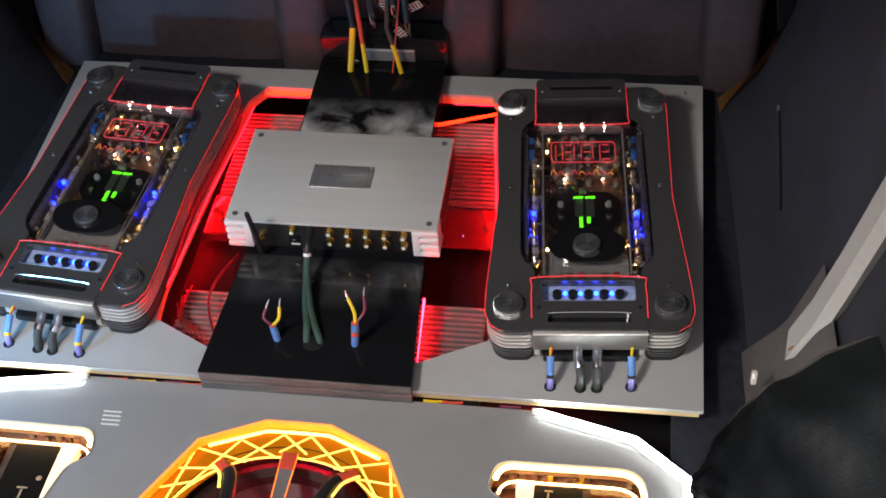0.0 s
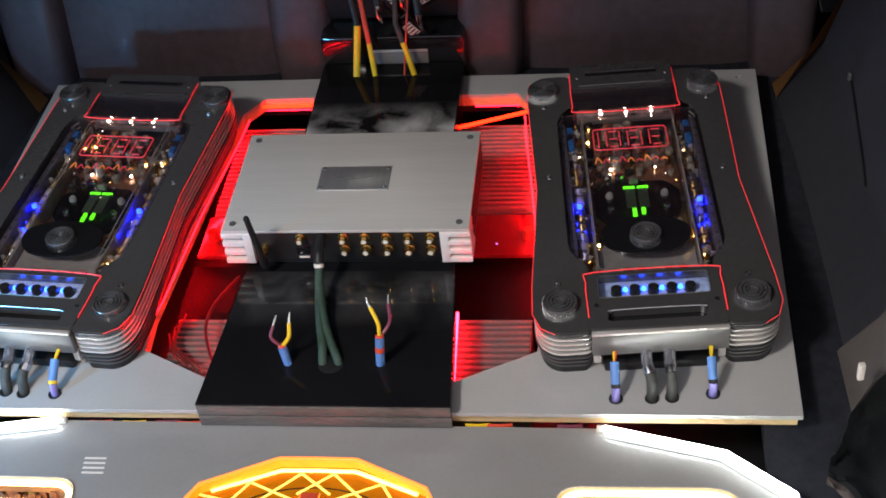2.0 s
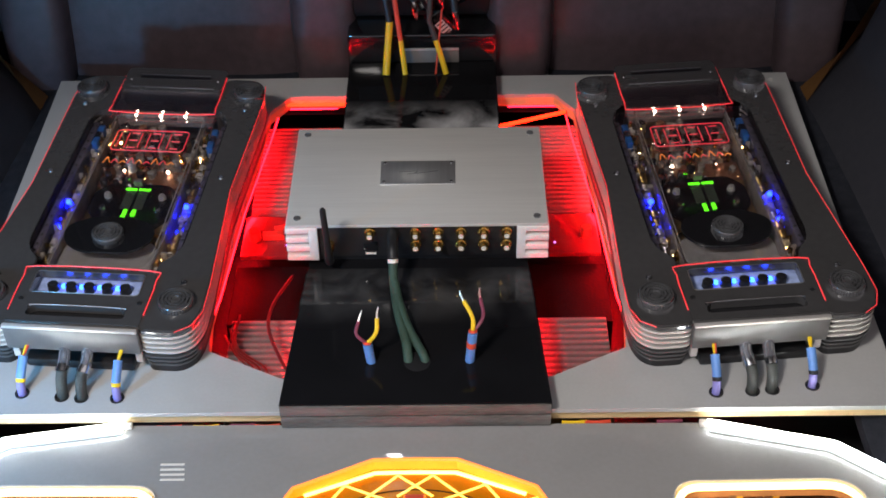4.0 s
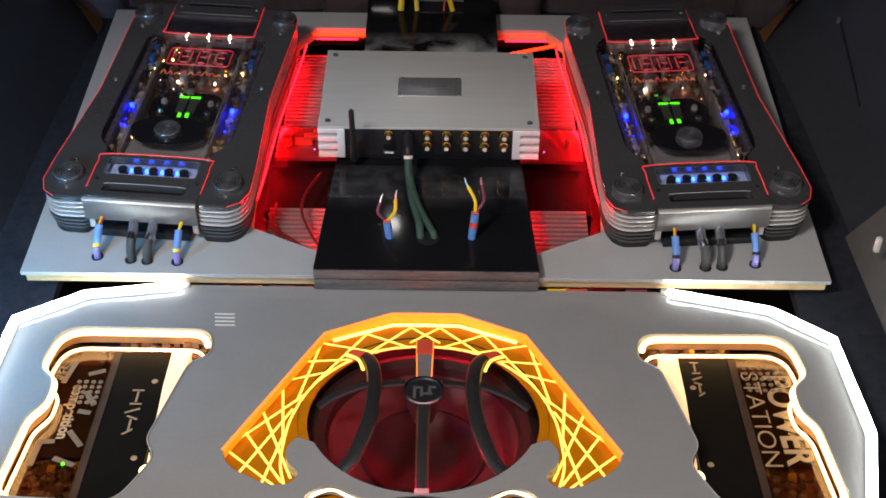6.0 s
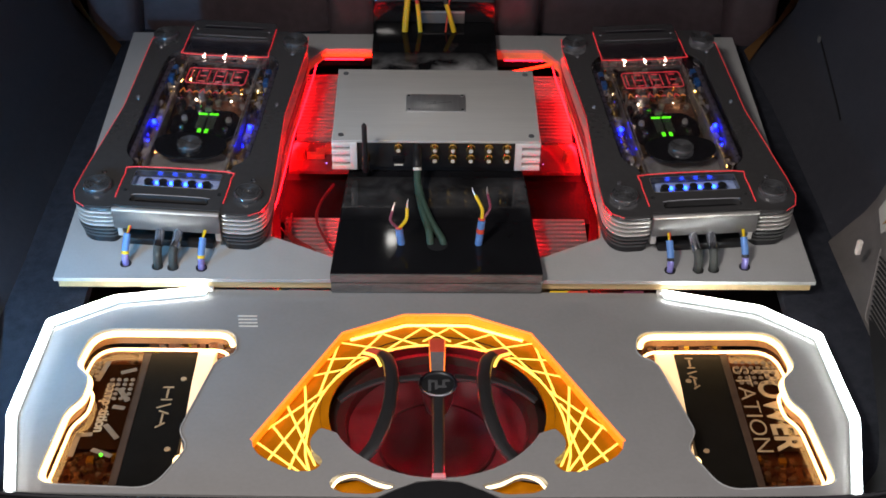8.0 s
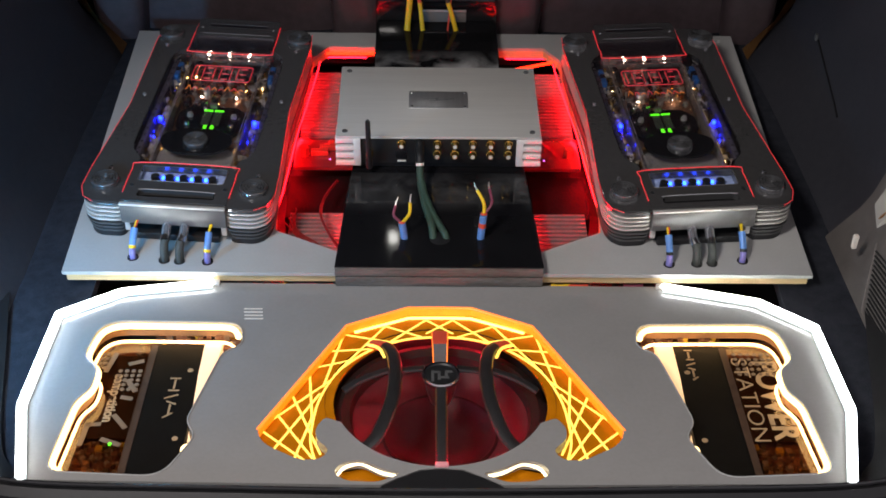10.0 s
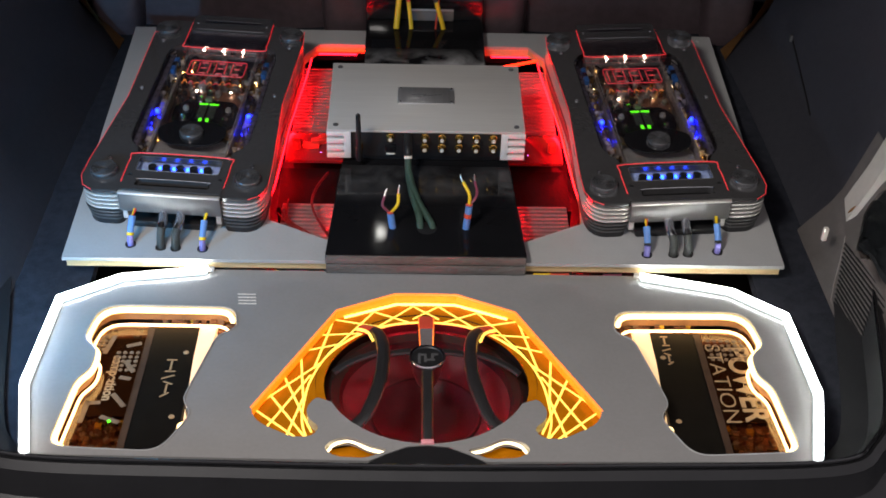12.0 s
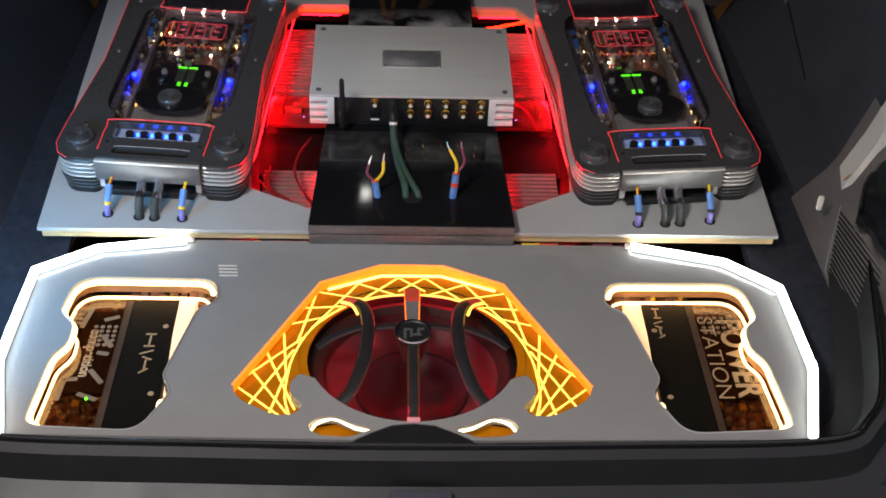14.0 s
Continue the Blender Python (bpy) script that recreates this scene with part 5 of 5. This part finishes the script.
for k in range(3):
    part("white_light", add_lathe(B(), [(0, 0.0016), (0.0011, 0.0012), (0.0013, 0)], 10, Matrix.Translation((-0.029 + 0.029 * k, 0.1315, 0.0562))), WHITEPOINT, amp, "white light point")
for k in range(2):
    part("white_light", add_lathe(B(), [(0, 0.0014), (0.0011, 0.001), (0.0013, 0)], 10, Matrix.Translation((-0.0245 + 0.049 * k, 0.053, 0.036))), WHITEPOINT, amp, "white light point")
# Warm emissive points added to brighten the parts under the lid.
for sx in (1, -1):
    part("warm_light", add_lathe(B(), [(0, 0.0012), (0.0007, 0.0008), (0.0009, 0)], 8, Matrix.Translation((sx * 0.0580, 0.070, 0.044))), mat("warm_fill_emitter", (1, 0.8, 0.5), 0.4, emit=(1.0, 0.62, 0.25), power=32.0), amp, "warm point added to brighten the circuit")
    part("warm_light", add_lathe(B(), [(0, 0.0012), (0.0007, 0.0008), (0.0009, 0)], 8, Matrix.Translation((sx * 0.0580, -0.105, 0.044))), mat("warm_fill_emitter", (1, 0.8, 0.5), 0.4, emit=(1.0, 0.62, 0.25), power=32.0), amp, "warm point added to brighten the circuit")
for k, (x, y) in enumerate(((-0.046, 0.112), (0.047, 0.108), (-0.047, 0.036), (0.046, 0.034), (-0.030, 0.090), (0.031, 0.082), (0.0, 0.045), (0.047, -0.060), (-0.047, -0.066))):
    part("warm_light", add_lathe(B(), [(0, 0.0022), (0.0014, 0.0015), (0.0017, 0)], 8, Matrix.Translation((x, y, 0.030))), GOLDPOINT, amp, "warm point added to brighten the circuit")
for k in range(95):
    px, py = rnd.uniform(-0.048, 0.048), rnd.uniform(0.026, 0.130)
    s = rnd.uniform(0.002, 0.0055)
    bm = B()
    if rnd.random() < 0.6:
        h = rnd.uniform(0.006, 0.020)
        add_lathe(bm, [(s, 0), (s, h * 0.4), (s * 0.75, h * 0.45), (s * 0.75, h * 0.6), (s, h * 0.65), (s, h * 0.95), (s * 0.8, h), (0, h)], 14)
    else:
        add_box(bm, -s, s, -s * 0.6, s * 0.6, 0, rnd.uniform(0.004, 0.018), 0.0004)
    part("component", bm, rnd.choice((CLEARPART, CLEARGREY, CLEARBLOCK, COPPER, GOLD, CHROME, CHROME, CLEARBLOCK, BLACK)), amp, m=Matrix.Translation((px, py, 0.026)) @ Matrix.Rotation(rnd.choice((0, 1.57)), 4, "Z"))
for k in range(36):
    px, py = rnd.choice((-1, 1)) * rnd.uniform(0.036, 0.050), rnd.uniform(-0.074, 0.030)
    s = rnd.uniform(0.0014, 0.0034)
    bm = B()
    if rnd.random() < 0.5:
        add_cyl(bm, (0, 0, 0), s, rnd.uniform(0.003, 0.010), 10)
    else:
        add_box(bm, -s, s, -s * 0.6, s * 0.6, 0, rnd.uniform(0.003, 0.008), 0.0003)
    part("component", bm, rnd.choice((CLEARPART, COPPER, GOLD, CHROME, CLEARGREY, BLACK)), amp, m=Matrix.Translation((px, py, 0.024)) @ Matrix.Rotation(rnd.choice((0, 1.57)), 4, "Z"))
amp.matrix_basis = pose(0.3085, 0.582, 0.0, 0, 0, 4.9)
copy_thing(amp, pose(-0.3085, 0.582, 0.0, 0, 0, -4.9))
# cables of the amplifiers
# Red emitters added at the bases, so the pocket's red reaches the inner fins.
for sgn in (1, -1):
    glow = thing("amplifier_base_light", "thin red strip added to light the inner amplifier fins", "light strip", group="base light strips")
    part("strip", add_sweep(B(), [(sgn * x, y, 0.0022) for x, y in ((0.212, 0.400), (0.2035, 0.46), (0.194, 0.60), (0.178, 0.74), (0.1745, 0.785))], 0.0009, 6), mat("red_base_strip", (1, 0.1, 0.05), 0.4, emit=(1.0, 0.003, 0.008), power=17.0), glow)
for sgn in (1, -1):
    M = pose(sgn * 0.3085, 0.582, 0.0, 0, 0, sgn * 4.9)
    at = lambda x, y, z: M @ Vector((x, y, z))
    mine = [h for h in wire_holes if h[0] * sgn > 0]
    mine.sort()
    for k, (hx, hy) in enumerate(mine):
        lx = (-0.045, -0.011, 0.011, 0.047)[k]
        a = at(lx, -0.200, 0.026)
        e = Vector((hx, hy, -0.010))
        if k in (0, 3):
            w = thing("speaker_lead", "blue-sleeved speaker lead entering the grey board", "wire", group="amplifier leads")
            mid = Vector(((a.x + e.x) / 2, a.y - 0.020, 0.027))
            top = Vector((e.x * 0.7 + a.x * 0.3, e.y + 0.022, 0.029))
            pts = curve_pts([top, Vector((e.x, e.y + 0.004, 0.012)), e], 6)
            part("sleeve", add_sweep(B(), pts[:7], 0.0044, 12), BLUESLEEVE, w, "blue heat-shrink sleeve")
            part("sleeve_end", add_sweep(B(), pts[6:], 0.0041, 12), mat("lilac_sleeve", (0.26, 0.24, 0.58), 0.45), w, "pale violet lower sleeve")
            part("band", add_sweep(B(), pts[5:7], 0.0046, 12), YELLOW if sgn < 0 else BLACK, w)
            for j, mt in enumerate((YELLOW, YELLOW if k else REDTONE)):
                part("lead", add_sweep(B(), curve_pts([a + Vector((0.004 * j - 0.003, 0, 0.004)), a.lerp(top, 0.6) + Vector((0.002 * j, 0, 0.006)), top], 5), 0.0015, 6), mt, w)
        else:
            w = thing("power_cable", "grey braided cable with clear plug entering the grey board", "cable", group="amplifier cables")
            pts = curve_pts([a + Vector((0, 0.004, 0.002)), a + Vector((0, -0.016, 0.004)), a + Vector((0, -0.030, -0.002)), Vector((e.x, e.y + 0.010, 0.014)), e], 6)
            part("plug", add_sweep(B(), pts[:15], 0.0060, 12), mat("clear_grey_plug", (0.42, 0.43, 0.47), 0.16, 0.75, 0.35, 200, coat=0.6), w, "shiny translucent plug")
            part("collar", add_sweep(B(), pts[14:17], 0.0063, 12), CHROME, w, "silver collar")
            part("braid", add_sweep(B(), pts[16:], 0.0054, 12), DARKBRAID, w)

# ---- seats, console and side trims ----
def puff(name, size, m, material, parent, seg=14, e=0.45, label=""):
    """A padded cushion: a box pressed towards a rounded shape."""
    bm = B()
    bmesh.ops.create_cube(bm, size=2)
    bmesh.ops.subdivide_edges(bm, edges=bm.edges[:], cuts=seg, use_grid_fill=True)
    for v in bm.verts:
        x, y, z = v.co
        s = [math.copysign(abs(c) ** 1.0, c) for c in (x, y, z)]
        l = (abs(x) ** 5 + abs(y) ** 5 + abs(z) ** 5) ** 0.2
        v.co = Vector((x / l * size[0], y / l * size[1], z / l * size[2]))
        v.co += 0.0016 * noise.noise_vector(v.co * 16)
    return part(name, bm, material, parent, label, m)


for sgn in (1, -1):
    seat = thing("rear_seat", "black leather rear seat back lit faintly red", "seat", pose(sgn * 0.31, 1.05, 0.0), "rear seats")
    puff("backrest", (0.205, 0.085, 0.42), pose(0, 0.03, 0.30, -12), LEATHER, seat)
    puff("side_bolster", (0.045, 0.085, 0.40), pose(0.185, -0.005, 0.30, -12), LEATHER, seat)
    puff("side_bolster", (0.045, 0.085, 0.40), pose(-0.185, -0.005, 0.30, -12), LEATHER, seat)
    for z in (0.10, 0.16):
        part("seam", add_sweep(B(), curve_pts([(-0.14, -0.052 + z * 0.21, z), (0, -0.058 + z * 0.21, z + 0.012), (0.14, -0.052 + z * 0.21, z)], 6), 0.003, 6), LEATHER, seat)
    for x in (-0.13, 0.13):
        part("seam", add_sweep(B(), [(x, -0.056 + z * 0.21, z) for z in (-0.06, 0.02, 0.10, 0.20, 0.32)], 0.0022, 6), LEATHER, seat)
    part("piping", add_sweep(B(), curve_pts([(-0.20, 0.0 + 0.17 * 0.21, 0.20), (-0.10, -0.045 + 0.17 * 0.21, 0.178), (0.10, -0.045 + 0.17 * 0.21, 0.178), (0.20, 0.17 * 0.21, 0.20)], 6), 0.004, 6), BLACK, seat)
    part("seat_base", add_box(B(), -0.22, 0.22, -0.06, 0.40, -0.14, 0.0, 0.02), BLACK, seat)
    tb = thing("tan_trim_panel", "tan leather strip on the cabin side", "trim")
    bm = B()
    ring = [[bm.verts.new((sgn * (lining(y, z) - 0.006), y, z)) for y in (0.86 + 0.5 * z, 0.895 + 0.62 * z)] for z in (-0.025, 0.0, 0.03, 0.08, 0.15, 0.25)]
    for a, b in zip(ring, ring[1:]):
        face(bm, (a[0], a[1], b[1], b[0]))
    bmesh.ops.solidify(bm, geom=bm.faces[:], thickness=0.004)
    part("strip", bm, TANTRIM, tb)
box = thing("cable_box", "black plastic box behind the slab", "box", pose(0, 0.955, 0.0))
part("housing", add_box(B(), -0.094, 0.094, -0.068, 0.06, -0.04, 0.055, 0.006), GLOSSBLACK, box)
part("metal_plate", add_box(B(), -0.026, 0.046, -0.0695, -0.067, 0.012, 0.032, 0.001), PALETRIM, box, "grey metal plate")
part("tower", add_box(B(), -0.100, 0.100, -0.030, 0.06, 0.055, 0.36, 0.012), BLACK, box)
part("plate_edge", add_box(B(), -0.026, 0.046, -0.0700, -0.064, 0.0325, 0.0355, 0.0006), FIN, box, "bright upper edge of the plate")
for x, tx, mt, mt2, r in ((-0.045, -0.039, YELLOW, BLACK, 0.0046), (-0.021, -0.029, YELLOW, REDTONE, 0.0034), (0.030, 0.010, YELLOW, DARKBRAID, 0.0036), (0.017, 0.024, REDTONE, REDTONE, 0.0012)):
    w = thing("yellow_lead" if r > 0.002 else "red_lead", "yellow wire rising from the black slab to the box" if r > 0.002 else "thin red wire crossing a yellow lead", "wire", group="leads behind the slab")
    p = curve_pts([(x, 0.858, 0.0155), (x * 0.6 + tx * 0.4, 0.868, 0.042), (tx, 0.880, 0.078)], 5)
    part("insulation", add_sweep(B(), p[:8] if r < 0.004 else p, r, 10), mt, w)
    part("upper", add_sweep(B(), (p[7:] if r < 0.004 else p[-1:]) + [Vector((tx * 1.1, 0.888, 0.10)), Vector((tx * 1.3, 0.905, 0.15))], r * 0.95, 10), mt2, w)
for k, (x, z) in enumerate(((0.012, 0.115), (0.030, 0.085), (-0.02, 0.10))):
    w = thing("crimp_lug", "bright crimped cable lug hanging by the box", "cable lug", group="cable lugs")
    part("sleeve", add_sweep(B(), curve_pts([(x, 0.905, z + 0.09), (x + 0.008, 0.885, z + 0.04), (x + 0.012, 0.874, z + 0.01)], 5), 0.005, 10), BLACK, w)
    part("lug", add_sweep(B(), [(x + 0.012, 0.874, z + 0.010), (x + 0.013, 0.871, z - 0.004), (x + 0.015, 0.870, z - 0.014)], [0.0042, 0.004, 0.0015], 8), CHROME, w)

for x, y, z, a, b, h in ((-0.008, 0.905, 0.175, 5, 12, 0.05), (0.006, 0.902, 0.105, 0, -6, 0.045), (0.026, 0.898, 0.062, -38, 10, 0.045), (0.050, 0.905, 0.105, 60, 0, 0.03)):
    plug = thing("cable_connector", "black cable connector with a small white label", "connector", pose(x, y, z, 0, a, b), "connectors behind the slab")
    part("shell", add_box(B(), -0.012, 0.012, -0.006, 0.010, -h / 2, h / 2, 0.002), GLOSSBLACK, plug)
    part("label", add_box(B(), -0.006, 0.006, -0.0068, -0.0062, -0.010, 0.010), IVORY, plug, "white label with dark bars")
    for k in range(4):
        part("label_bar", add_box(B(), -0.005, 0.005, -0.0072, -0.0066, -0.0085 + 0.005 * k, -0.0068 + 0.005 * k), BLACK, plug)
    part("lead", add_sweep(B(), curve_pts([(0, 0.002, h / 2 - 0.004), (0.004, 0.006, h / 2 + 0.03), (0.0, 0.02, h / 2 + 0.08)], 5), 0.004, 8), BLACK, plug)
PILLAR = mat("pale_grey_pillar", (0.42, 0.40, 0.36), 0.55, 0.0, 0.08, 100, 0.3, 1200)
COVERBLACK = mat("soft_black_cover", (0.03, 0.035, 0.037), 0.45, 0.0, 0.4, 25, 0.4, 300)
# side trims: vented panel, belt, rounded cover
trim = thing("vented_side_trim", "taupe plastic side trim with a slatted vent", "trim")
bm, cols = B(), []
for k in range(13):
    y = 0.045 + 0.031 * k
    top = 0.085 + 0.05 * min(1.0, max(0.0, (y - 0.02) / 0.2))
    cols.append([bm.verts.new((lining(y, z) - 0.008, y, z)) for z in [-0.05 + (top + 0.05) * q / 8 for q in range(9)]])
for a, b in zip(cols, cols[1:]):
    for q in range(8):
        face(bm, (a[q + 1], b[q + 1], b[q], a[q]))
bmesh.ops.solidify(bm, geom=bm.faces[:], thickness=0.004)
part("trim_panel", bm, PALETRIM, trim)
va, vb, vc, vd = Vector((0.0, 0.335, 0.015)), Vector((0.0, 0.215, 0.031)), Vector((0.0, 0.129, -0.015)), Vector((0.0, 0.261, -0.022))
on = lambda p, d: Vector((lining(p.y, p.z) - 0.008 - d, p.y, p.z))
for k in range(14):
    p, q = va.lerp(vd, k / 13), vb.lerp(vc, k / 13)
    part("vent_slot", add_sweep(B(), [on(p.lerp(q, e / 5), 0.0006) for e in range(6)], 0.0017, 6, flat=0.6), BLACK, trim, "dark vent slot")
part("vent_frame", add_sweep(B(), [on(p, 0.0004) for p in (va + Vector((0, 0.01, 0.004)), vd + Vector((0, 0.008, -0.003)), vc + Vector((0, -0.008, -0.004)))], 0.0012, 6), PALETRIM, trim)
# Amber light in the recess is painted as a tan colour.
part("lamp_recess", add_sweep(B(), [on(Vector((0, y, z)), 0.001) for y, z in ((0.374, 0.036), (0.370, 0.044), (0.366, 0.054))], [0.003, 0.006, 0.003], 10, flat=0.4), TANTRIM, trim, "oval recess coloured tan for its amber light")
cover = thing("draped_cover", "dark blue-grey cloth cover hanging over the side trim", "cover")
front = curve_pts([(0.425, 0.035, 0.258), (0.465, 0.020, 0.215), (0.530, 0.010, 0.195), (0.600, 0.010, 0.200), (0.680, 0.010, 0.215)], 6)
back = curve_pts([(0.427, 0.042, 0.262), (0.460, 0.115, 0.240), (0.505, 0.180, 0.215), (0.585, 0.240, 0.215), (0.680, 0.270, 0.230)], 6)


def drape(u, v, drop=0.0, grow=0.0):
    """A point of the cloth: u from the tip to the wall, v from the front hem to the back hem."""
    k = u * (len(front) - 1)
    i = min(int(k), len(front) - 2)
    a, b = front[i].lerp(front[i + 1], k - i), back[i].lerp(back[i + 1], k - i)
    v = -grow + v * (1 + 2 * grow)
    p = a.lerp(b, v)
    belly = math.sin(math.pi * min(1.0, max(0.0, v)))
    fold = 0.010 * math.sin(7.0 * v + 4.0 * u) * u + 0.012 * noise.noise(Vector((9 * u, 5 * v, 1.7)))
    return p + Vector((0, 0, 0.030 * belly * u + fold - drop))


for nm, drop, grow, mt, lb in (("cloth", 0.0, 0.0, COVERBLACK, ""), ("lining", 0.008, 0.045, PALETRIM, "pale taupe lining at the hem")):
    bm = B()
    grid = [[bm.verts.new(drape(i / 24, j / 14, drop, grow)) for j in range(15)] for i in range(25)]
    for i in range(24):
        for j in range(14):
            face(bm, (grid[i][j], grid[i + 1][j], grid[i + 1][j + 1], grid[i][j + 1]))
    bmesh.ops.solidify(bm, geom=bm.faces[:], thickness=0.003)
    part(nm, bm, mt, cover, lb)
strut = thing("grey_pillar_trim", "pale grey pillar trim beside the tailgate", "trim")
bm, cols = B(), []
for y, z, x in ((0.385, -0.02, 0.540), (0.380, 0.04, 0.556), (0.372, 0.10, 0.572), (0.355, 0.20, 0.588), (0.325, 0.32, 0.600), (0.27, 0.46, 0.606)):
    cols.append([bm.verts.new((x + dx, y + dy, z)) for dx, dy in ((0.004, 0.030), (-0.004, 0.020), (-0.005, -0.016), (0.004, -0.030), (0.02, -0.02), (0.02, 0.02))])
for a, b in zip(cols, cols[1:]):
    for q in range(6):
        face(bm, (a[q], a[(q + 1) % 6], b[(q + 1) % 6], b[q]))
face(bm, cols[0][::-1])
face(bm, cols[-1])
part("pillar", bm, PILLAR, strut)
clip = thing("trim_clip", "small white clip on the side trim", "clip", pose(0.512, 0.335, 0.030, 0, 0, 10))
part("clip_body", add_box(B(), -0.003, 0.003, -0.003, 0.003, -0.010, 0.010, 0.001), IVORY, clip)
SLOT_Y, SLOT_Z = 0.74, 0.075
slot = thing("lining_slot", "thin dark slot with a white clip in the side lining", "slot")
on_wall = lambda y, z, d=0.002: Vector((lining(y, z) - d, y, z))
part("groove", add_sweep(B(), [on_wall(SLOT_Y - 0.024 * k, SLOT_Z - 0.006 * k) for k in range(7)], 0.0014, 6), BLACK, slot)
part("clip", add_box(B(), -0.002, 0.002, -0.003, 0.003, -0.005, 0.005, 0.001), KNOBGREY, slot, "small white clip", Matrix.Translation(on_wall(SLOT_Y + 0.008, SLOT_Z)))
leftcov = thing("side_cover", "dark cover on the blue-lit side of the boot", "cover")
puff("cover_shell", (0.04, 0.13, 0.16), pose(-0.66, 0.26, 0.22, 10, -8, -6), LEATHER, leftcov)
lens = thing("roof_lamp", "bright white roof lamp under the headliner", "lamp", pose(-0.085, 1.38, 0.845))
part("lens", add_lathe(B(), [(0, -0.004), (0.013, 0.0), (0.015, 0.012)], 20), mat("lamp_lens", (1, 1, 1), 0.4, emit=(1, 0.97, 0.92), power=40.0), lens)
part("lamp_stem", add_cyl(B(), (0, 0, 0.012), 0.03, 0.003), TRIM, lens)
# faint printed bars near the panel's back edge
label = thing("printed_label", "small pale printed lines on the grey panel", "label", PM @ Matrix.Translation((-0.222, -0.058, 0.0)))
for k in range(4):
    part("printed_line", add_box(B(), -0.011, 0.011, -0.0012, 0.0012, 0, 0.0003), IVORY, label, m=Matrix.Translation((0.001 * k, 0.009 - 0.0065 * k, 0)))
